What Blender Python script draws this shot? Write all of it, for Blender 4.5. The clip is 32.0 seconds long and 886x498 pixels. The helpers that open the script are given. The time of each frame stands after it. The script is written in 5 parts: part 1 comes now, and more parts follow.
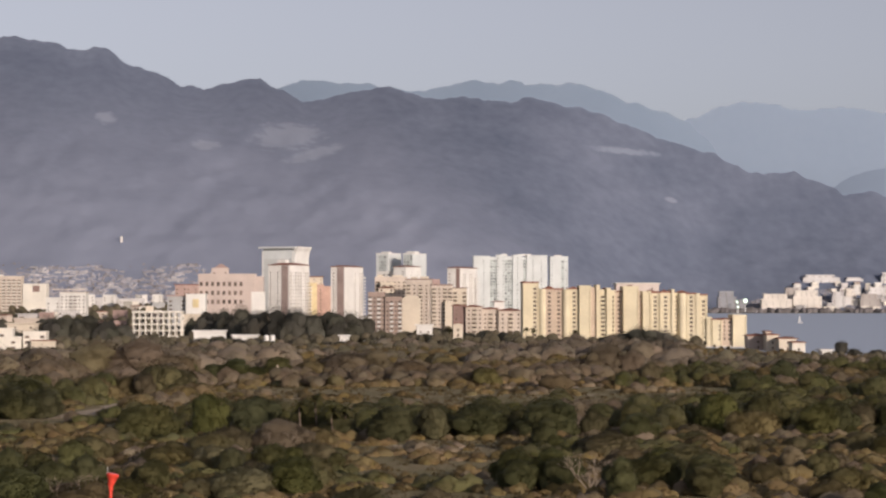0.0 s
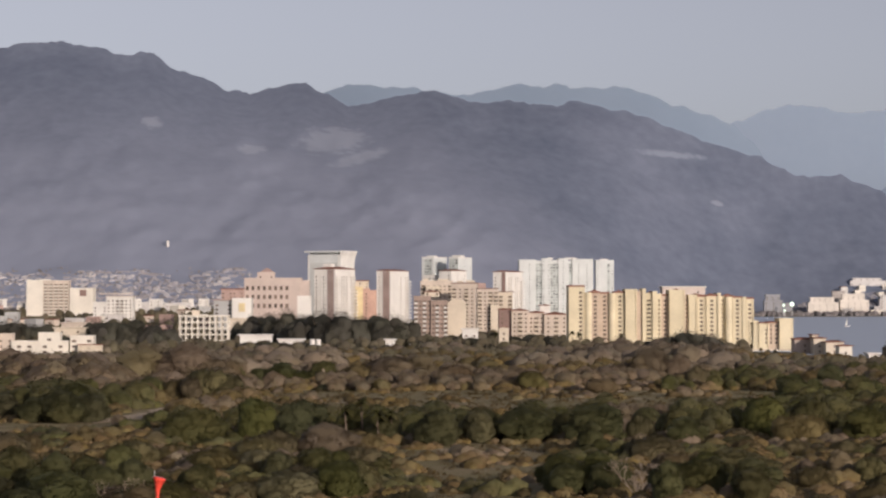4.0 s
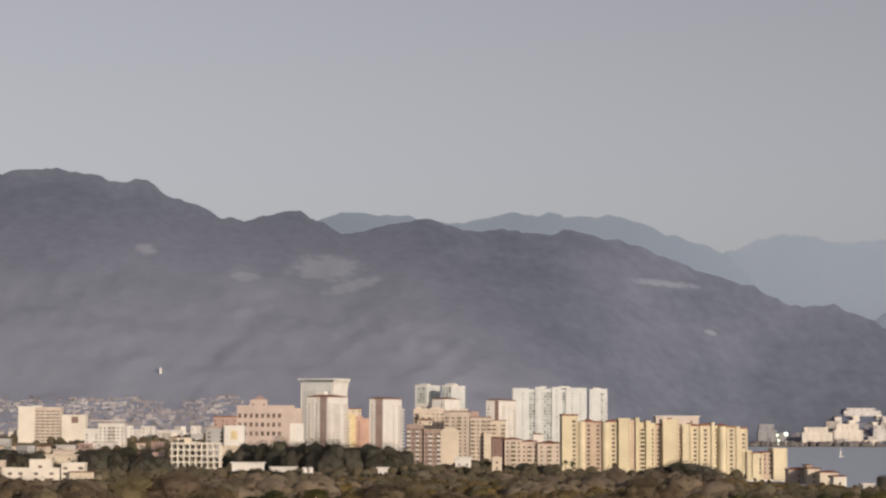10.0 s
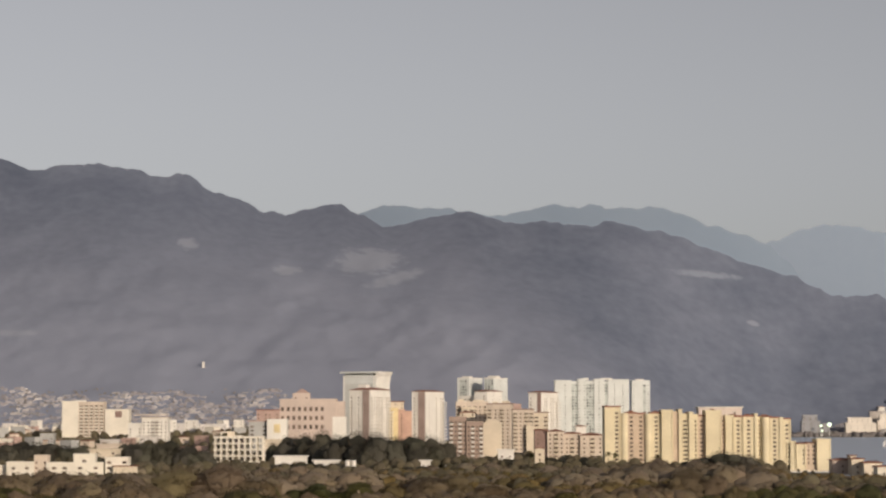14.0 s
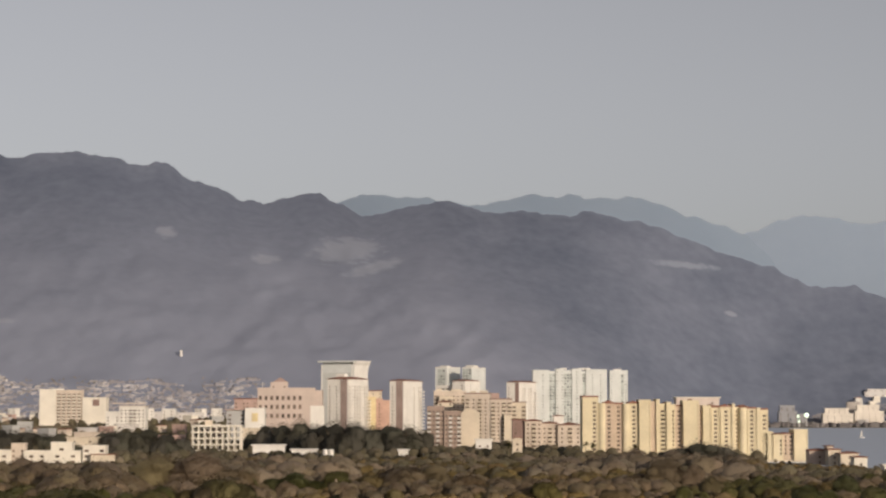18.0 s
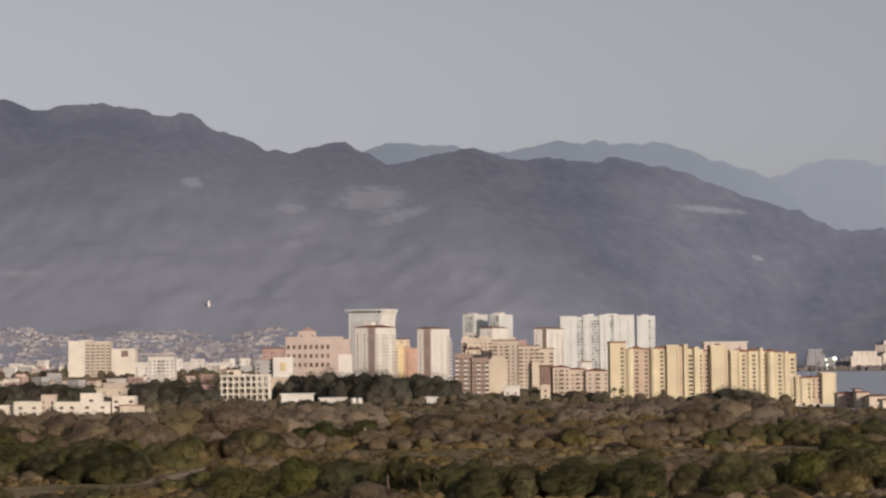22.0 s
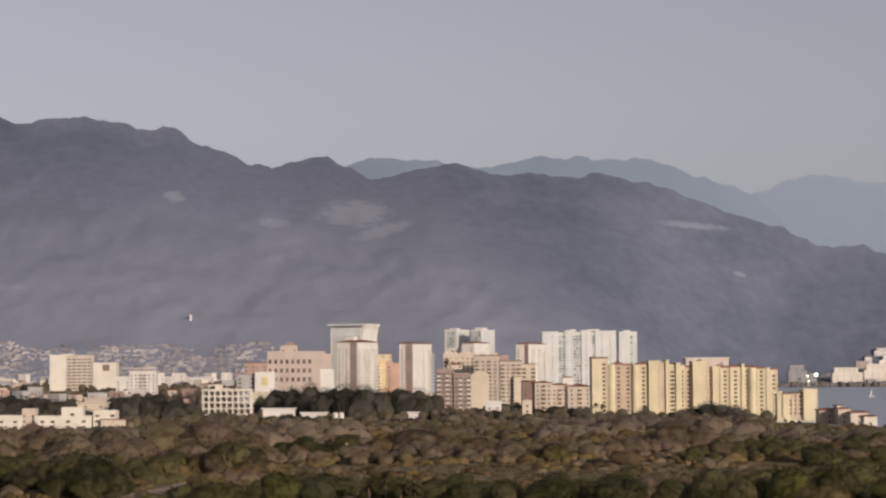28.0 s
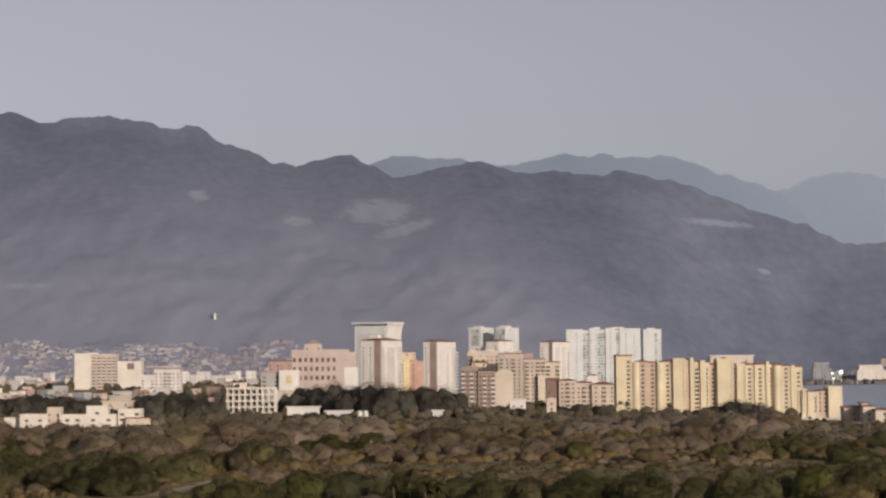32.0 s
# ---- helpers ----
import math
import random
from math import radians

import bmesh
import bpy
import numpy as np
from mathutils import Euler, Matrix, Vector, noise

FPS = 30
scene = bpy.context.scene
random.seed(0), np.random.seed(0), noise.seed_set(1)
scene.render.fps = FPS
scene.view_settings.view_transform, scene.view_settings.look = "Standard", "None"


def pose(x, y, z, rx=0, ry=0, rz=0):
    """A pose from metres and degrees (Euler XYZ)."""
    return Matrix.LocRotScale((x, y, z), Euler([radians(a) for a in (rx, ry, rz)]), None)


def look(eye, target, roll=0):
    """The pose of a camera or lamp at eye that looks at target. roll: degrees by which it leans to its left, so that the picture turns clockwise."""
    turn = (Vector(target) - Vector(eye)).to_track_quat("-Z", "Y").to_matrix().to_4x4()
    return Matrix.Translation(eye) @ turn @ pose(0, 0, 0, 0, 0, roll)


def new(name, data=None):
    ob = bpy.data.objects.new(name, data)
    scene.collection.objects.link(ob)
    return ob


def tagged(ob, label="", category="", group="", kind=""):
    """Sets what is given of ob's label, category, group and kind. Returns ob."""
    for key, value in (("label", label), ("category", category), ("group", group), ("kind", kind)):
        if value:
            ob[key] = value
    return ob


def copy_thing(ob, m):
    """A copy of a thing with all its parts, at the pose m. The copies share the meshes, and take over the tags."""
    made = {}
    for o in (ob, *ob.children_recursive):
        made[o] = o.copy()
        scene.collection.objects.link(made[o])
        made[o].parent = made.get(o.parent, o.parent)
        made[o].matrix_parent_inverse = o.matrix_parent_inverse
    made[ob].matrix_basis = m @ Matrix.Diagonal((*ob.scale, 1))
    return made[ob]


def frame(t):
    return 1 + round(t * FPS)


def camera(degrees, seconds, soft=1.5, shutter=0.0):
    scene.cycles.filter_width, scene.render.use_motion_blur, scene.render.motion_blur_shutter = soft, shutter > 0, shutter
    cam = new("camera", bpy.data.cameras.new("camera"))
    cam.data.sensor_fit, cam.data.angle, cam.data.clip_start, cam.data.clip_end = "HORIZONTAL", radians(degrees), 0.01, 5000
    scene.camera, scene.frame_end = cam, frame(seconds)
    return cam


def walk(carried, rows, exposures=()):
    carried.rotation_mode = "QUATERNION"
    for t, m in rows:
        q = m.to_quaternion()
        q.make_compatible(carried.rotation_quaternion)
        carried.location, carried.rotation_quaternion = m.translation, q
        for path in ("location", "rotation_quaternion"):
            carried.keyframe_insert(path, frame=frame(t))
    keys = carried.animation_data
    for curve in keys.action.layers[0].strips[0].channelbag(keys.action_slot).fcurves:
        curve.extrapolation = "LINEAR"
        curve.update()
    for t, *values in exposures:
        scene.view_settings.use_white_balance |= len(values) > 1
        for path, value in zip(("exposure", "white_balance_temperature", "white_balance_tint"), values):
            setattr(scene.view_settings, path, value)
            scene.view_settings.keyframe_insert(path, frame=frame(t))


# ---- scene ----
EYE = 32.5
cam = camera(22.0, 32.0, soft=2.4)
# seconds, yaw, pitch, roll in degrees: a long lens held in the hand from one high spot
PATH = [
    (0, -2.098, 1.122, -0.011), (0.5, -1.152, 1.306, -0.65), (1, -1.04, 1.176, -1.018), (1.5, -1.263, 0.932, -0.917),
    (2, -1.45, 1.011, -0.557), (2.5, -1.412, 1.353, -0.337), (4.5, -0.604, 1.033, 0.048), (5, 0.006, 0.611, 0.11),
    (5.5, 0.7, 0.354, -0.137), (6, -0.012, 0.915, -0.315), (6.5, -2.272, 2.108, -0.02), (7, -3.205, 3.296, -0.045),
    (7.5, -3.555, 3.943, 0.061), (8, -2.988, 3.893, 0.157), (8.5, -2.375, 3.857, 0.2), (9, -2.263, 4.018, 0.174),
    (9.5, -1.73, 4.328, 0.108), (10, -1.113, 4.439, 0.162), (10.5, -0.605, 4.44, 0.14), (11, -0.404, 4.477, 0.117),
    (11.5, -0.336, 4.523, 0.091), (12, -0.282, 4.525, 0.137), (12.5, -0.199, 4.49, 0.126), (13, 0, 4.452, 0),
    (13.5, -0.007, 4.359, -0.156), (14, -0.072, 4.251, -0.157), (14.5, 0.093, 4.203, -0.109), (16.5, -0.209, 3.823, -0.015),
    (17, -0.548, 3.932, -0.008), (17.5, -0.657, 4.012, 0.067), (18, -0.613, 3.985, 0.025), (18.5, -0.408, 3.935, 0.116),
    (19, -0.244, 3.822, -0.155), (19.5, -0.179, 3.692, -0.155), (20, -0.259, 3.573, -0.206), (20.5, -0.219, 3.421, -0.208),
    (21, -0.187, 3.151, -0.344), (21.5, -0.056, 2.854, -0.457), (22, 0.054, 2.672, -0.602), (22.5, 0.107, 2.668, -0.671),
    (23, 0.27, 2.638, -0.709), (23.5, 0.42, 2.674, -0.737), (24, 0.396, 2.652, -0.734), (24.5, 0.332, 2.692, -0.683),
    (25, 0.222, 3.067, -0.782), (25.5, 0.216, 3.168, -0.681), (27.5, -0.434, 3.12, -0.505), (28, -0.396, 3.045, -0.42),
    (28.5, -0.536, 2.934, -0.386), (29, -0.445, 2.784, -0.435), (29.5, -0.299, 2.698, -0.433), (30, -0.217, 2.657, -0.476),
    (30.5, -0.039, 2.635, -0.43), (31, 0.109, 2.997, -0.556), (31.5, 0.211, 3.086, -0.455), (32, 0.206, 3.001, -0.513),
]
walk(cam, [(t, pose(0, 0, EYE, 90 + pitch, 0, yaw) @ pose(0, 0, 0, 0, 0, roll)) for t, yaw, pitch, roll in PATH],
     exposures=[(0, 0.15, 6200, 10), (2.5, 0.17, 6200, 10), (4.5, 0.05, 6200, 10), (5.0, 0.07, 6200, 10), (5.5, 0.42, 6100, 10), (6.3, 0.26, 6050, 8), (7.0, 0.09, 6200, 11), (8.0, 0.02, 6350, 10), (9.5, 0.00, 6600, 8), (14, -0.02, 6780, 5), (19, -0.03, 6720, 6), (22, -0.09, 6580, 9), (25, -0.10, 6400, 10), (28, -0.09, 6500, 10), (32, -0.12, 6400, 10)])

# ---- light ----
SUN_EL, SUN_AZ = 14.0, 146.0      # degrees; azimuth clockwise from the way the camera looks
world = bpy.data.worlds.new("sky")
scene.world = world
world.use_nodes = True
wn = world.node_tree
sky = wn.nodes.new("ShaderNodeTexSky")
sky.sky_type = "NISHITA"
sky.sun_disc = False
sky.sun_elevation, sky.sun_rotation = radians(SUN_EL), radians(SUN_AZ)
sky.air_density, sky.dust_density, sky.ozone_density = 0.8, 1.2, 2.0
wn.nodes["Background"].inputs["Strength"].default_value = 0.085
haze = wn.nodes.new("ShaderNodeHueSaturation")        # a milky evening sky: its colour is washed out all over
haze.inputs["Saturation"].default_value = 0.25
wn.links.new(sky.outputs["Color"], haze.inputs["Color"])
veil = wn.nodes.new("ShaderNodeMix")
veil.data_type, veil.blend_type = "RGBA", "MULTIPLY"
veil.inputs["Factor"].default_value = 1.0
veil.inputs["B"].default_value = (1.03, 0.972, 1.015, 1)
wn.links.new(haze.outputs["Color"], veil.inputs["A"])
wn.links.new(veil.outputs["Result"], wn.nodes["Background"].inputs["Color"])
sun_data = bpy.data.lights.new("sun", "SUN")
sun_data.energy, sun_data.angle, sun_data.color = 3.3, radians(3.0), (1.0, 0.82, 0.66)
sun = new("sun", sun_data)
a, e = radians(SUN_AZ), radians(SUN_EL)
sun_dir = Vector((math.sin(a) * math.cos(e), math.cos(a) * math.cos(e), math.sin(e)))
sun.matrix_world = look((300, -300, 300), Vector((300, -300, 300)) - sun_dir)


# ---- materials ----
def shade(name, base, rough=0.85, vary=0.12, scale=0.6, fine=9.0, bump=0.15, other=None, metal=0.0, obj_vary=0.0, island=0.0, spec=0.3):
    """A matte surface with variation at two scales, fine relief and, if asked, a change from thing to thing."""
    m = bpy.data.materials.new(name)
    m.use_nodes = True
    n, l = m.node_tree.nodes, m.node_tree.links
    p = n["Principled BSDF"]
    p.inputs["Roughness"].default_value = rough
    p.inputs["Metallic"].default_value = metal
    p.inputs["Specular IOR Level"].default_value = spec
    geo = n.new("ShaderNodeNewGeometry")
    big, small = n.new("ShaderNodeTexNoise"), n.new("ShaderNodeTexNoise")
    for tex, s in ((big, scale), (small, fine)):
        tex.inputs["Scale"].default_value = s
        tex.inputs["Detail"].default_value = 5
        l.new(geo.outputs["Position"], tex.inputs["Vector"])
    mix = n.new("ShaderNodeMix")
    mix.data_type = "RGBA"
    lo = other if other else tuple(c * (1 - 2.2 * vary) for c in base)
    hi = base if other else tuple(min(0.95, c * (1 + vary)) for c in base)
    mix.inputs["A"].default_value, mix.inputs["B"].default_value = (*lo, 1), (*hi, 1)
    add = n.new("ShaderNodeMath")
    add.operation = "MULTIPLY_ADD"
    l.new(small.outputs["Fac"], add.inputs[0])
    add.inputs[1].default_value = 0.45
    l.new(big.outputs["Fac"], add.inputs[2])
    ramp = n.new("ShaderNodeMapRange")
    ramp.inputs["From Min"].default_value, ramp.inputs["From Max"].default_value = 0.45, 1.0
    l.new(add.outputs[0], ramp.inputs["Value"])
    l.new(ramp.outputs["Result"], mix.inputs["Factor"])
    out = mix.outputs["Result"]
    if obj_vary or island:
        hsv = n.new("ShaderNodeHueSaturation")
        l.new(out, hsv.inputs["Color"])
        rnd = n.new("ShaderNodeObjectInfo").outputs["Random"] if obj_vary else geo.outputs["Random Per Island"]
        amt = obj_vary or island
        for sock, mid, k in (("Value", 1.0, amt), ("Hue", 0.5, amt * 0.07), ("Saturation", 1.0, amt * 0.6)):
            r = n.new("ShaderNodeMapRange")
            r.inputs["To Min"].default_value, r.inputs["To Max"].default_value = mid - k, mid + k
            if sock != "Value":
                w = n.new("ShaderNodeMath")
                w.operation = "FRACT"
                t = n.new("ShaderNodeMath")
                t.operation = "MULTIPLY"
                t.inputs[1].default_value = 7.31 if sock == "Hue" else 3.77
                l.new(rnd, t.inputs[0])
                l.new(t.outputs[0], w.inputs[0])
                l.new(w.outputs[0], r.inputs["Value"])
            else:
                l.new(rnd, r.inputs["Value"])
            l.new(r.outputs["Result"], hsv.inputs[sock])
        out = hsv.outputs["Color"]
    l.new(out, p.inputs["Base Color"])
    if bump:
        b = n.new("ShaderNodeBump")
        b.inputs["Strength"].default_value = bump
        l.new(small.outputs["Fac"], b.inputs["Height"])
        l.new(b.outputs["Normal"], p.inputs["Normal"])
    return m


WHITE = shade("white_render", (0.74, 0.715, 0.68), vary=0.07, scale=0.08, fine=0.7)
COOL = shade("cool_white_render", (0.64, 0.66, 0.655), vary=0.07, scale=0.06, fine=0.6)
GREYWALL = shade("grey_render", (0.42, 0.42, 0.42), vary=0.1, scale=0.1, fine=0.8)
OFFWHITE = shade("off_white_render", (0.74, 0.695, 0.62), vary=0.08, scale=0.08, fine=0.8)
GREYPALE = shade("pale_grey_panels", (0.55, 0.56, 0.55), vary=0.08, scale=0.1, fine=0.8)
CREAM = shade("cream_render", (0.66, 0.58, 0.475), vary=0.08, scale=0.08, fine=0.8)
YELLOW = shade("yellow_render", (0.68, 0.60, 0.43), vary=0.08, scale=0.07, fine=0.8)
BEIGE = shade("beige_render", (0.61, 0.525, 0.45), vary=0.1, scale=0.09, fine=0.8)
PINK = shade("pink_render", (0.55, 0.46, 0.415), vary=0.08, scale=0.08, fine=0.8)
ROSE = shade("pale_rose_render", (0.64, 0.55, 0.50), vary=0.08, scale=0.08, fine=0.8)
CORAL = shade("coral_render", (0.46, 0.33, 0.295), vary=0.1, scale=0.1, fine=0.8)
ORANGE = shade("orange_render", (0.56, 0.37, 0.30), vary=0.1, scale=0.1, fine=0.8)
OCHRE = shade("ochre_render", (0.72, 0.60, 0.36), vary=0.1, scale=0.1, fine=0.8)
MOCHA = shade("mocha_render", (0.37, 0.285, 0.245), vary=0.1, scale=0.1, fine=0.8)
# tan bays of the yellow complex, with recess shade put into the colour
TAN_SHADE = shade("tan_shade_render", (0.545, 0.44, 0.345), vary=0.1, scale=0.1, fine=0.8)
BROWN = shade("brown_render", (0.27, 0.185, 0.165), vary=0.1, scale=0.1, fine=0.8)
UMBER = shade("umber_render", (0.33, 0.255, 0.235), vary=0.1, scale=0.1, fine=0.8)
TILE = shade("terracotta_tile", (0.29, 0.135, 0.10), vary=0.2, scale=0.4, fine=3.0)
RED = shade("red_paint", (0.74, 0.07, 0.045), rough=0.3, vary=0.14, scale=1.0, fine=6.0, spec=0.6)
GALV = shade("galvanised_steel", (0.6, 0.6, 0.6), rough=0.5, vary=0.1, scale=1.0, fine=6.0, metal=0.3)
BARK = shade("bark", (0.16, 0.12, 0.09), vary=0.25, scale=1.0, fine=6.0, bump=0.4)
PALE_BARK = shade("pale_bark", (0.33, 0.265, 0.20), vary=0.2, scale=1.0, fine=6.0, bump=0.4)


def glass_like(name, base, rough=0.12):
    m = bpy.data.materials.new(name)
    m.use_nodes = True
    n, l = m.node_tree.nodes, m.node_tree.links
    p = n["Principled BSDF"]
    p.inputs["Roughness"].default_value = rough
    hsv = n.new("ShaderNodeHueSaturation")
    hsv.inputs["Color"].default_value = (*base, 1)
    r = n.new("ShaderNodeMapRange")
    r.inputs["To Min"].default_value, r.inputs["To Max"].default_value = 0.5, 1.6
    l.new(n.new("ShaderNodeObjectInfo").outputs["Random"], r.inputs["Value"])
    l.new(r.outputs["Result"], hsv.inputs["Value"])
    l.new(hsv.outputs["Color"], p.inputs["Base Color"])
    return m


GLASS = glass_like("window_glass", (0.12, 0.088, 0.070), 0.28)
TINT = glass_like("tinted_glass", (0.30, 0.33, 0.32), 0.3)


# ---- meshes ----
def mesh_object(name, verts, faces, mats, parent=None, label="", slots=None):
    me = bpy.data.meshes.new(name)
    me.from_pydata(verts, [], faces)
    for m in mats if isinstance(mats, (list, tuple)) else [mats]:
        me.materials.append(m)
    if slots:
        me.polygons.foreach_set("material_index", slots)
    me.update()
    ob = new(name, me)
    if parent:
        ob.parent = parent
    if label:
        ob["label"] = label
    return ob


def share(name, me, parent, m):
    ob = new(name, me)
    ob.parent = parent
    ob.matrix_basis = m
    return ob


def box(vs, fs, x0, x1, y0, y1, z0, z1):
    k = len(vs)
    vs += [(x, y, z) for z in (z0, z1) for y in (y0, y1) for x in (x0, x1)]
    fs += [tuple(k + i for i in f) for f in ((0, 2, 3, 1), (4, 5, 7, 6), (0, 1, 5, 4), (2, 6, 7, 3), (0, 4, 6, 2), (1, 3, 7, 5))]


def boxes(name, mat, parent, rows, label=""):
    vs, fs = [], []
    for r in rows:
        box(vs, fs, *r)
    return mesh_object(name, vs, fs, mat, parent, label)


# ---- ground, water, mountains ----
def smooth(a, b, x):
    t = min(1.0, max(0.0, (x - a) / (b - a)))
    return t * t * (3 - 2 * t)


def fbm(x, y, z=0.0, o=4):
    return noise.fractal(Vector((x, y, z)), 1.0, 2.0, o)


def coast(x, y):
    """Metres from the shore line, positive over the bay."""
    near = y - 1430 + 225 * smooth(195, 265, x) + 14 * fbm(x / 90, 3.1)
    side = x - (200 + (y - 1430) * 0.148) + 20 * fbm(y / 150, 7.7)
    far = 3850 - y + 20 * fbm(x / 120, 5.5)
    return min(near, side, far)


def grade(x, y):
    d = coast(x, y)
    land = 0.4 + 0.5 * fbm(x / 120, y / 120) * smooth(150, 400, y)
    rise = 15.0 * smooth(1650, 2250, y) * smooth(-60, -230, x)          # the town stands on rising ground
    return rise + land * smooth(12, -30, d) - 4.0 * smooth(-10, 25, d)


xs = np.concatenate([np.arange(-3000, -700, 115), np.arange(-700, 1101, 22), np.arange(1150, 3300, 115)])
ys = np.concatenate([np.arange(-1200, 250, 145), np.arange(250, 1700, 18), np.arange(1720, 4990, 48)])
vs = [(float(x), float(y), grade(x, y)) for y in ys for x in xs]
nx = len(xs)
fs = [(j * nx + i, j * nx + i + 1, (j + 1) * nx + i + 1, (j + 1) * nx + i) for j in range(len(ys) - 1) for i in range(nx - 1)]


def ground_material():
    """Dry grass, green grass and bare sandy soil in patches."""
    m = bpy.data.materials.new("dry_grassland")
    m.use_nodes = True
    n, l = m.node_tree.nodes, m.node_tree.links
    p = n["Principled BSDF"]
    p.inputs["Roughness"].default_value = 0.95
    p.inputs["Specular IOR Level"].default_value = 0.1
    geo = n.new("ShaderNodeNewGeometry")

    def tex(scale, detail=6):
        t = n.new("ShaderNodeTexNoise")
        t.inputs["Scale"].default_value, t.inputs["Detail"].default_value = scale, detail
        l.new(geo.outputs["Position"], t.inputs["Vector"])
        return t.outputs["Fac"]

    def mix(fac, lo, hi, a, b):
        r = n.new("ShaderNodeMapRange")
        r.inputs["From Min"].default_value, r.inputs["From Max"].default_value = lo, hi
        l.new(fac, r.inputs["Value"])
        x = n.new("ShaderNodeMix")
        x.data_type = "RGBA"
        for s, v in (("A", a), ("B", b)):
            if isinstance(v, tuple):
                x.inputs[s].default_value = (*v, 1)
            else:
                l.new(v, x.inputs[s])
        l.new(r.outputs["Result"], x.inputs["Factor"])
        return x.outputs["Result"]

    c = mix(tex(0.03), 0.42, 0.6, (0.19, 0.16, 0.088), (0.275, 0.218, 0.142))
    c = mix(tex(0.5), 0.35, 0.7, c, (0.20, 0.175, 0.092))
    c = mix(tex(0.045, 3), 0.62, 0.7, c, (0.42, 0.35, 0.26))
    l.new(c, p.inputs["Base Color"])
    b = n.new("ShaderNodeBump")
    b.inputs["Strength"].default_value, b.inputs["Distance"].default_value = 0.6, 0.6
    l.new(tex(1.3), b.inputs["Height"])
    l.new(b.outputs["Normal"], p.inputs["Normal"])
    return m


GROUND = ground_material()
ground = tagged(mesh_object("ground", vs, fs, GROUND), "flat dry grassland with patches of sandy soil", "ground", kind="structure")
for q in ground.data.polygons:
    q.use_smooth = True


SAND = shade("pale_sand", (0.42, 0.335, 0.245), vary=0.12, scale=0.15, fine=2.0, bump=0.3)


def strip(name, label, points, width, category):
    """A band of bare sand along a line, with ragged edges, just over the ground."""
    left, right = [], []
    n = 14
    for i in range((len(points) - 1) * n + 1):
        k, t = min(i // n, len(points) - 2), (i - min(i // n, len(points) - 2) * n) / n
        p, q = Vector(points[k]), Vector(points[k + 1])
        c, d = p.lerp(q, t), (q - p).normalized()
        end = min(1.0, 0.15 + 3 * min(i, (len(points) - 1) * n - i) / n)
        for side, sign in ((left, 1), (right, -1)):
            w = width * end * (0.5 + 0.35 * noise.noise(Vector((c.x / 3, c.y / 3, 5.0 * sign))))
            e = c + Vector((-d.y, d.x)) * w * sign
            side.append((e.x, e.y, grade(e.x, e.y) + 0.06))
    m = len(left)
    fs = [(i, m + i, m + i + 1, i + 1) for i in range(m - 1)]
    return tagged(mesh_object(name, left + right, fs, SAND), label, category, kind="structure")


strip("sandy_track", "pale sandy track across the dry plain", [(-80, 588), (-73, 625), (-67, 672), (-58, 720)], 7.0, "track")
strip("sandy_track", "faint brown track across the dry plain", [(-150, 556), (-120, 566), (-98, 574)], 2.5, "track")
strip("sandy_patch", "bare pale sandy ground in the clearing", [(15, 506), (24, 511), (33, 506)], 6.0, "sand")
strip("sandy_patch", "bare pale sandy ground in the clearing", [(10, 470), (17, 474), (22, 468)], 4.5, "sand")
strip("sandy_track", "pale sandy track before the town", [(-40, 1105), (-18, 1110), (0, 1100)], 9.0, "track")
strip("sandy_track", "pale sandy track before the town", [(22, 1120), (50, 1108), (75, 1118)], 9.0, "track")


def water_material():
    m = bpy.data.materials.new("bay_water")
    m.use_nodes = True
    n, l = m.node_tree.nodes, m.node_tree.links
    p = n["Principled BSDF"]
    p.inputs["Base Color"].default_value = (0.46, 0.52, 0.63, 1)
    p.inputs["Roughness"].default_value = 0.55
    t = n.new("ShaderNodeTexNoise")
    t.inputs["Scale"].default_value, t.inputs["Detail"].default_value = 0.35, 6
    l.new(n.new("ShaderNodeNewGeometry").outputs["Position"], t.inputs["Vector"])
    b = n.new("ShaderNodeBump")
    b.inputs["Strength"].default_value, b.inputs["Distance"].default_value = 0.5, 0.6
    l.new(t.outputs["Fac"], b.inputs["Height"])
    l.new(b.outputs["Normal"], p.inputs["Normal"])
    return m


vs, fs = [], []
box(vs, fs, 120, 3250, 1150, 3900, -1.2, -0.8)
water = tagged(mesh_object("water", vs, fs, water_material()), "calm grey-blue water of the bay", "water", kind="structure")

# ridge lines: sideways slope from the camera (x / y) and height in metres
MAIN = [(-0.45, 430), (-0.30, 500), (-0.2489, 512.0), (-0.2167, 508.0), (-0.2020, 524.0), (-0.1944, 527.2), (-0.1795, 502.7), (-0.1696, 512.3),
        (-0.1522, 515.5), (-0.1349, 505.9), (-0.1250, 490.9), (-0.1121, 496.3), (-0.0989, 458.9),
        (-0.0902, 450.4), (-0.0754, 421.6), (-0.0655, 419.5), (-0.0555, 432.3), (-0.0444, 438.7),
        (-0.0357, 417.4), (-0.0238, 393.9), (-0.0010, 414.2), (0.0126, 423.8), (0.0226, 411.0),
        (0.0325, 398.2), (0.0449, 404.6), (0.0635, 395.0), (0.0766, 403.5), (0.0883, 389.6),
        (0.1031, 377.9), (0.1155, 355.5), (0.1354, 322.5), (0.1552, 298.0), (0.1726, 261.7),
        (0.1924, 262), (0.2050, 240), (0.2150, 221), (0.2270, 227), (0.2347, 214), (0.2466, 172), (0.33, 110), (0.45, 90)]
